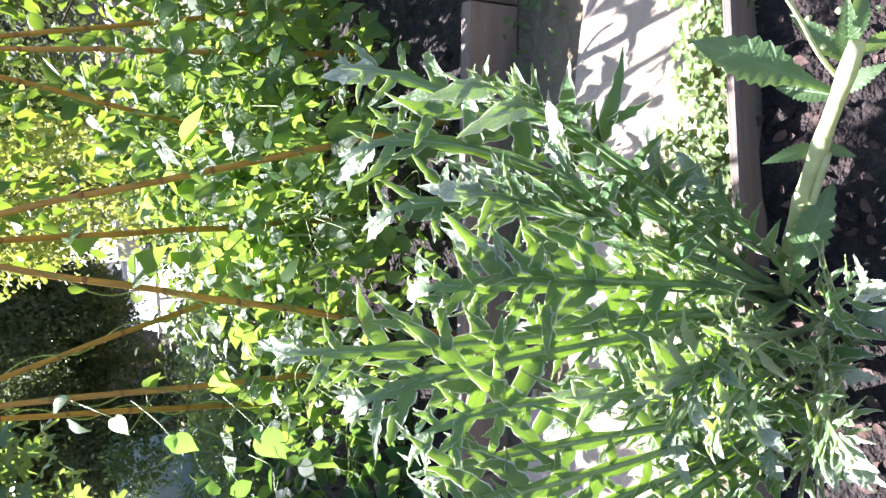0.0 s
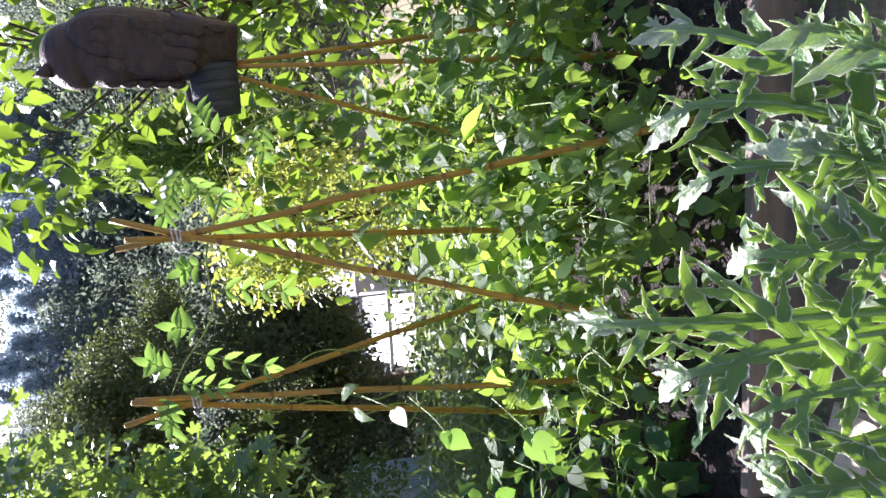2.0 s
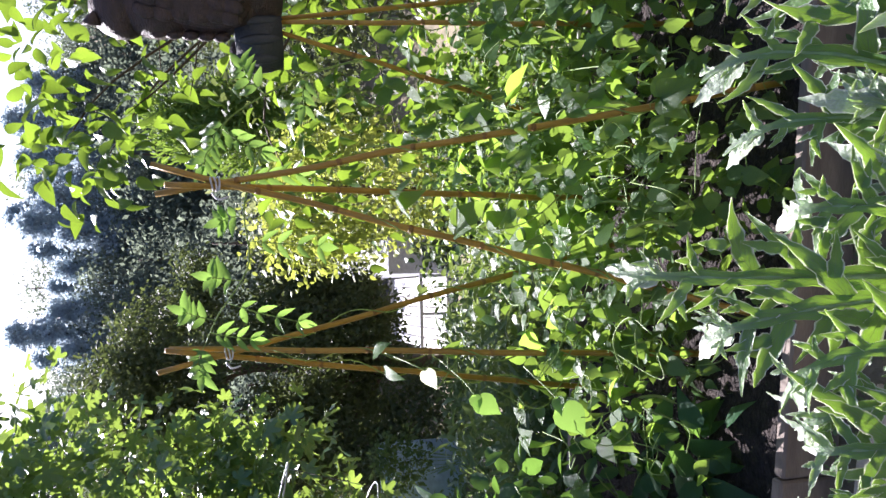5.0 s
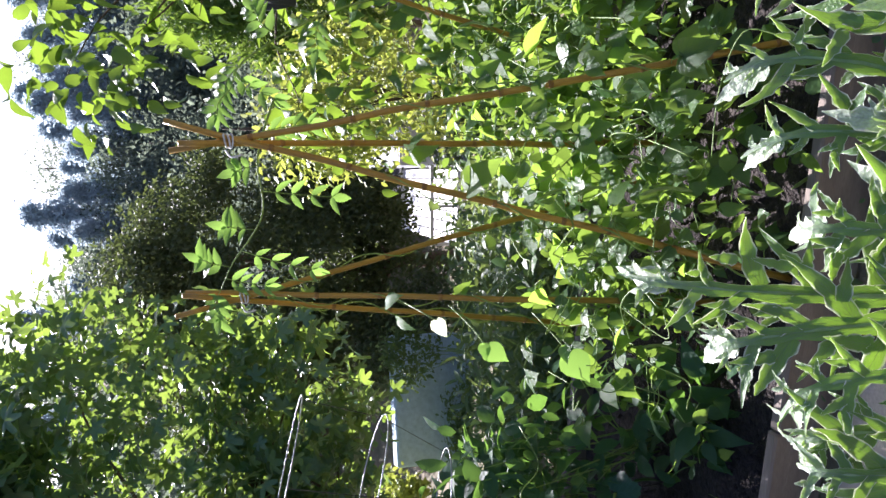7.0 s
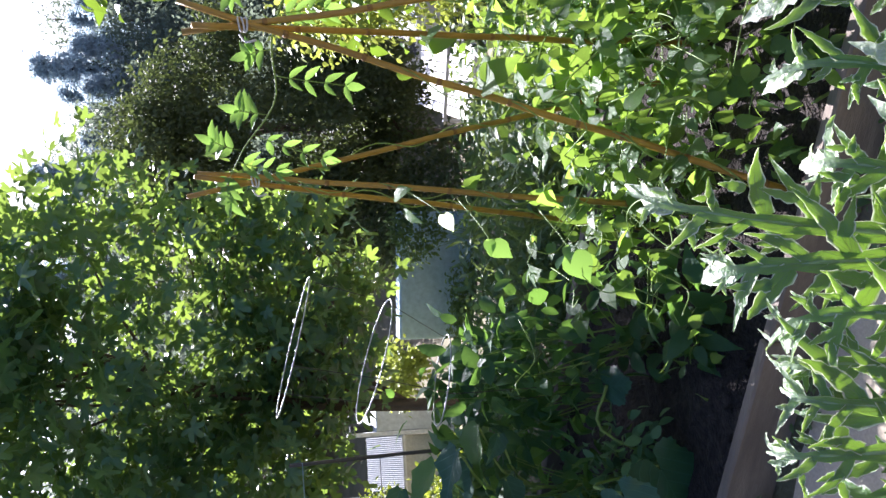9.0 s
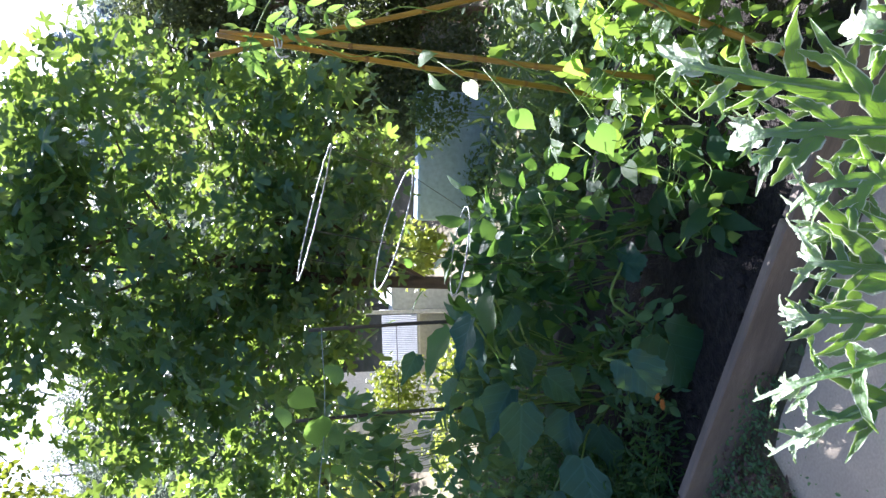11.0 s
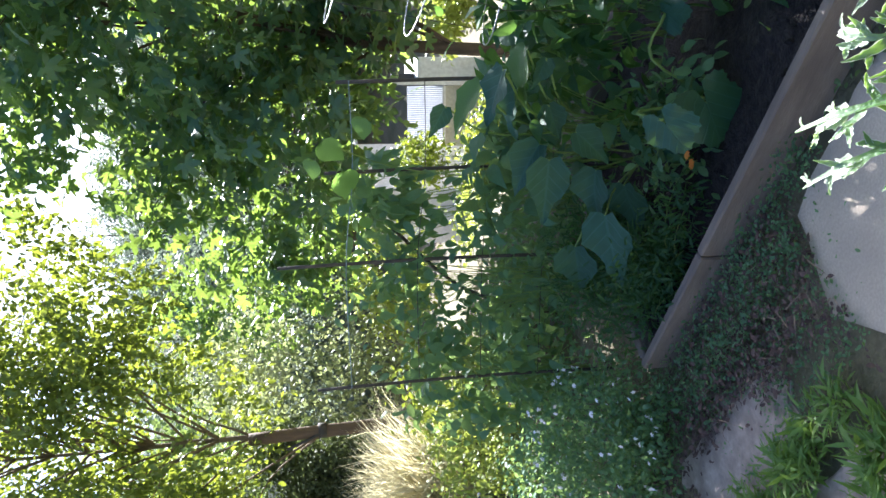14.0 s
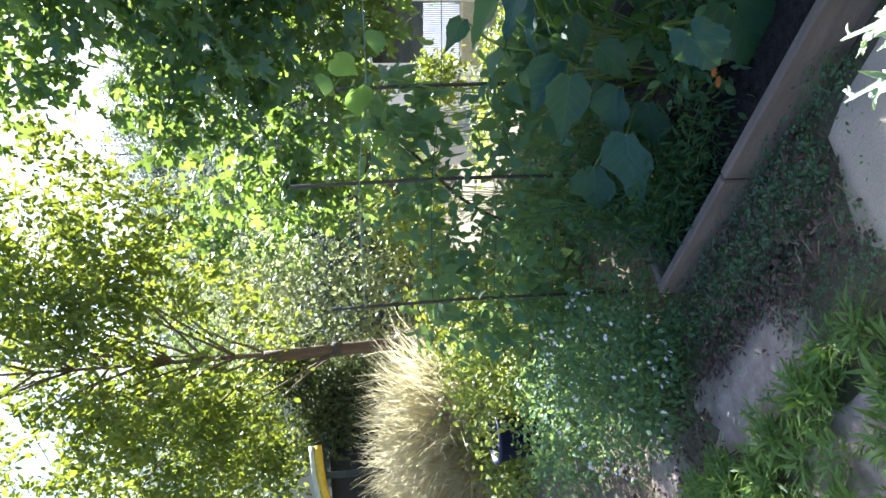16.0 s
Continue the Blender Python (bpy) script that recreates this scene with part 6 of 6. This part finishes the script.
bush("shrub", "yellow-green sunlit shrub below the outbuilding", (-5.7, 9.0, -0.35), (0.45, 0.5, 0.4), 46, OVAL, F_BIRCH, 0.075, 26)
bush("shrub", "small green shrub against the pale blue wall", (-2.45, 10.8, -1.0), (0.42, 0.25, 0.4), 40, OVAL, F_WEED, 0.07, 26)
bush("shrub", "small green shrub against the pale blue wall", (-3.5, 10.8, -1.8), (0.8, 0.3, 0.22), 50, OVAL, F_WEED, 0.07, 26)
bush("thicket", "dull green thicket behind the birch", (-13.2, 10.0, 2.9), (2.6, 1.2, 1.5), 150, OVAL, F_WEED, 0.14, 24)
bush("thicket", "grey-green small-leaved thicket beside the birch", (-10.0, 9.6, 2.2), (1.3, 0.9, 1.0), 110, OVAL, F_FEATHER, 0.09, 34)
bush("shrub", "dark green shrub filling the shade behind the shed", (-10.65, 7.00, 1.49), (1.2, 0.7, 1.0), 110, OVAL, F_DARK, 0.09, 40)

# ---- weeds, grass and litter on the ground ----
def ground_cover(name, label, zones, leaf, mat, size, category, kind="stuff", droop=0.1):
    b = Build()
    for (u0, u1, v0, v1), n, h in zones:
        spots = np.stack([rng.uniform(u0, u1, n), rng.uniform(v0, v1, n)], 1)
        bare = np.zeros(n, dtype=bool)
        for a0, a1, b0, b1, _, mat_ in SLABS:
            bare |= (rng.random(n) > (0.09 if mat_ is M_STONE else 0.03)) & (np.abs(spots[:, 0] - (a0 + a1) / 2) < (a1 - a0) / 2 - (0.1 if mat_ is M_STONE else 0.03)) & (np.abs(spots[:, 1] - (b0 + b1) / 2) < (b1 - b0) / 2 - (0.08 if mat_ is M_STONE else 0.03))
        spots = spots[~bare]
        n = len(spots)
        p = np.array([uv(u, w, 0)[:] for u, w in spots])
        p[:, 2] = rng.random(n) ** 1.5 * h + 0.004
        d = np.stack([rng.normal(size=n), rng.normal(size=n), rng.normal(size=n) * 0.3 + droop], 1)
        leaves(b, leaf, p, d, rng.normal(size=(n, 3)) * 0.35 + np.array([0, 0, 1.0]), size * rng.uniform(0.5, 1.3, n))
    return solid(name, b, mat, label, category, kind)


ground_cover("weeds", "small clover-like weeds along the path edges", [((-0.95, 1.6, -0.84, -0.66), 2000, 0.07), ((-0.15, 0.3, -0.8, -0.3), 1100, 0.08), ((-1.0, 0.9, -0.24, -0.06), 350, 0.05)], OVAL, F_WEED, 0.024, "weeds")
ground_cover("weeds", "dark green weeds in the shade beside the bed", [((-2.9, -1.1, -0.3, -0.01), 6600, 0.09), ((-2.2, -1.1, -0.62, -0.15), 2600, 0.04), ((-3.6, -2.4, -0.3, 0.4), 1500, 0.1)], OVAL, F_DARKHERB, 0.0145, "weeds", droop=0.5)
ground_cover("leaf_litter", "reddish brown leaf litter scattered on the ground", [((-2.4, -1.35, -0.5, -0.05), 1500, 0.07), ((-2.35, -1.6, -0.42, -0.2), 900, 0.02), ((-3.6, -2.4, -0.6, -0.1), 900, 0.03), ((-1.5, -1.2, -0.7, -0.1), 120, 0.02)], OVAL, M_LITTER, 0.022, "leaf litter")
ground_cover("dead_stalks", "dry brown grass and dead stalks on the ground", [((-2.3, -1.3, -0.5, -0.1), 120, 0.05), ((-0.3, 0.3, -0.86, -0.8), 60, 0.06), ((-3.4, -2.5, -0.5, -0.2), 200, 0.05)], GRASS, M_DEADLEAF, 0.07, "dead grass")
clover = Build()
for _ in range(520):
    u = rng.uniform(0.0, 0.75)
    w = rng.uniform(-0.82, -0.64 + 0.14 * max(0.0, 1 - u / 0.35))
    c = np.array(uv(u, w, rng.uniform(0.03, 0.11))[:])
    for k in range(3):
        a = k * 2.1 + rng.uniform(0, 0.6)
        leaves(clover, OVAL, c[None], np.array([[math.cos(a), math.sin(a), 0.1]]), np.array([[0.1 * rng.normal(), 0.1 * rng.normal(), 1.0]]), np.array([rng.uniform(0.012, 0.026)]))
solid("weeds", clover, F_CLOVER, "bright sunlit clover along the path edge", "weeds", "stuff")
lawn = Build()
for u0, u1, v0, v1, n in ((-2.75, -1.4, -1.2, -0.63, 120), (-3.4, -2.6, -1.2, -0.68, 60)):
    for _ in range(n):
        c = np.array(uv(rng.uniform(u0, u1), rng.uniform(v0, v1), 0.0)[:])
        m = 60
        a = rng.uniform(0, 2 * math.pi, m)
        p = c + np.stack([np.cos(a), np.sin(a), 0 * a], 1) * (rng.random(m)[:, None] * 0.06)
        d = np.stack([np.cos(a) * 0.7, np.sin(a) * 0.7, np.ones(m)], 1) + rng.normal(size=(m, 3)) * np.array([0.5, 0.5, 0.25])
        leaves(lawn, TURF, p + np.array([0, 0, 1.0]) * rng.uniform(0, 0.06, (m, 1)), d * np.array([1, 1, 0.45]), rng.normal(size=(m, 3)) * 0.5 + np.array([0, 0, 0.8]), rng.uniform(0.028, 0.085) * rng.uniform(0.5, 1.25, m))
solid("lawn", lawn, F_GRASS, "rough tufted green grass beside the path", "grass", "stuff")
chips = Build()
n = 420
at = np.array([(NEARBED @ Vector((rng.uniform(-0.5, 0.7), rng.uniform(-0.75, -0.03), 0.084 + 0.012 * rng.random())))[:] for _ in range(n)])
leaves(chips, OVAL, at, rng.normal(size=(n, 3)) * np.array([1, 1, 0.25]), rng.normal(size=(n, 3)) * 0.4 + np.array([0, 0, 1.0]), rng.uniform(0.008, 0.034, n))
solid("bark_chips", chips, M_LITTER, "reddish brown bark chips scattered on bare soil", "bark chips", "stuff")
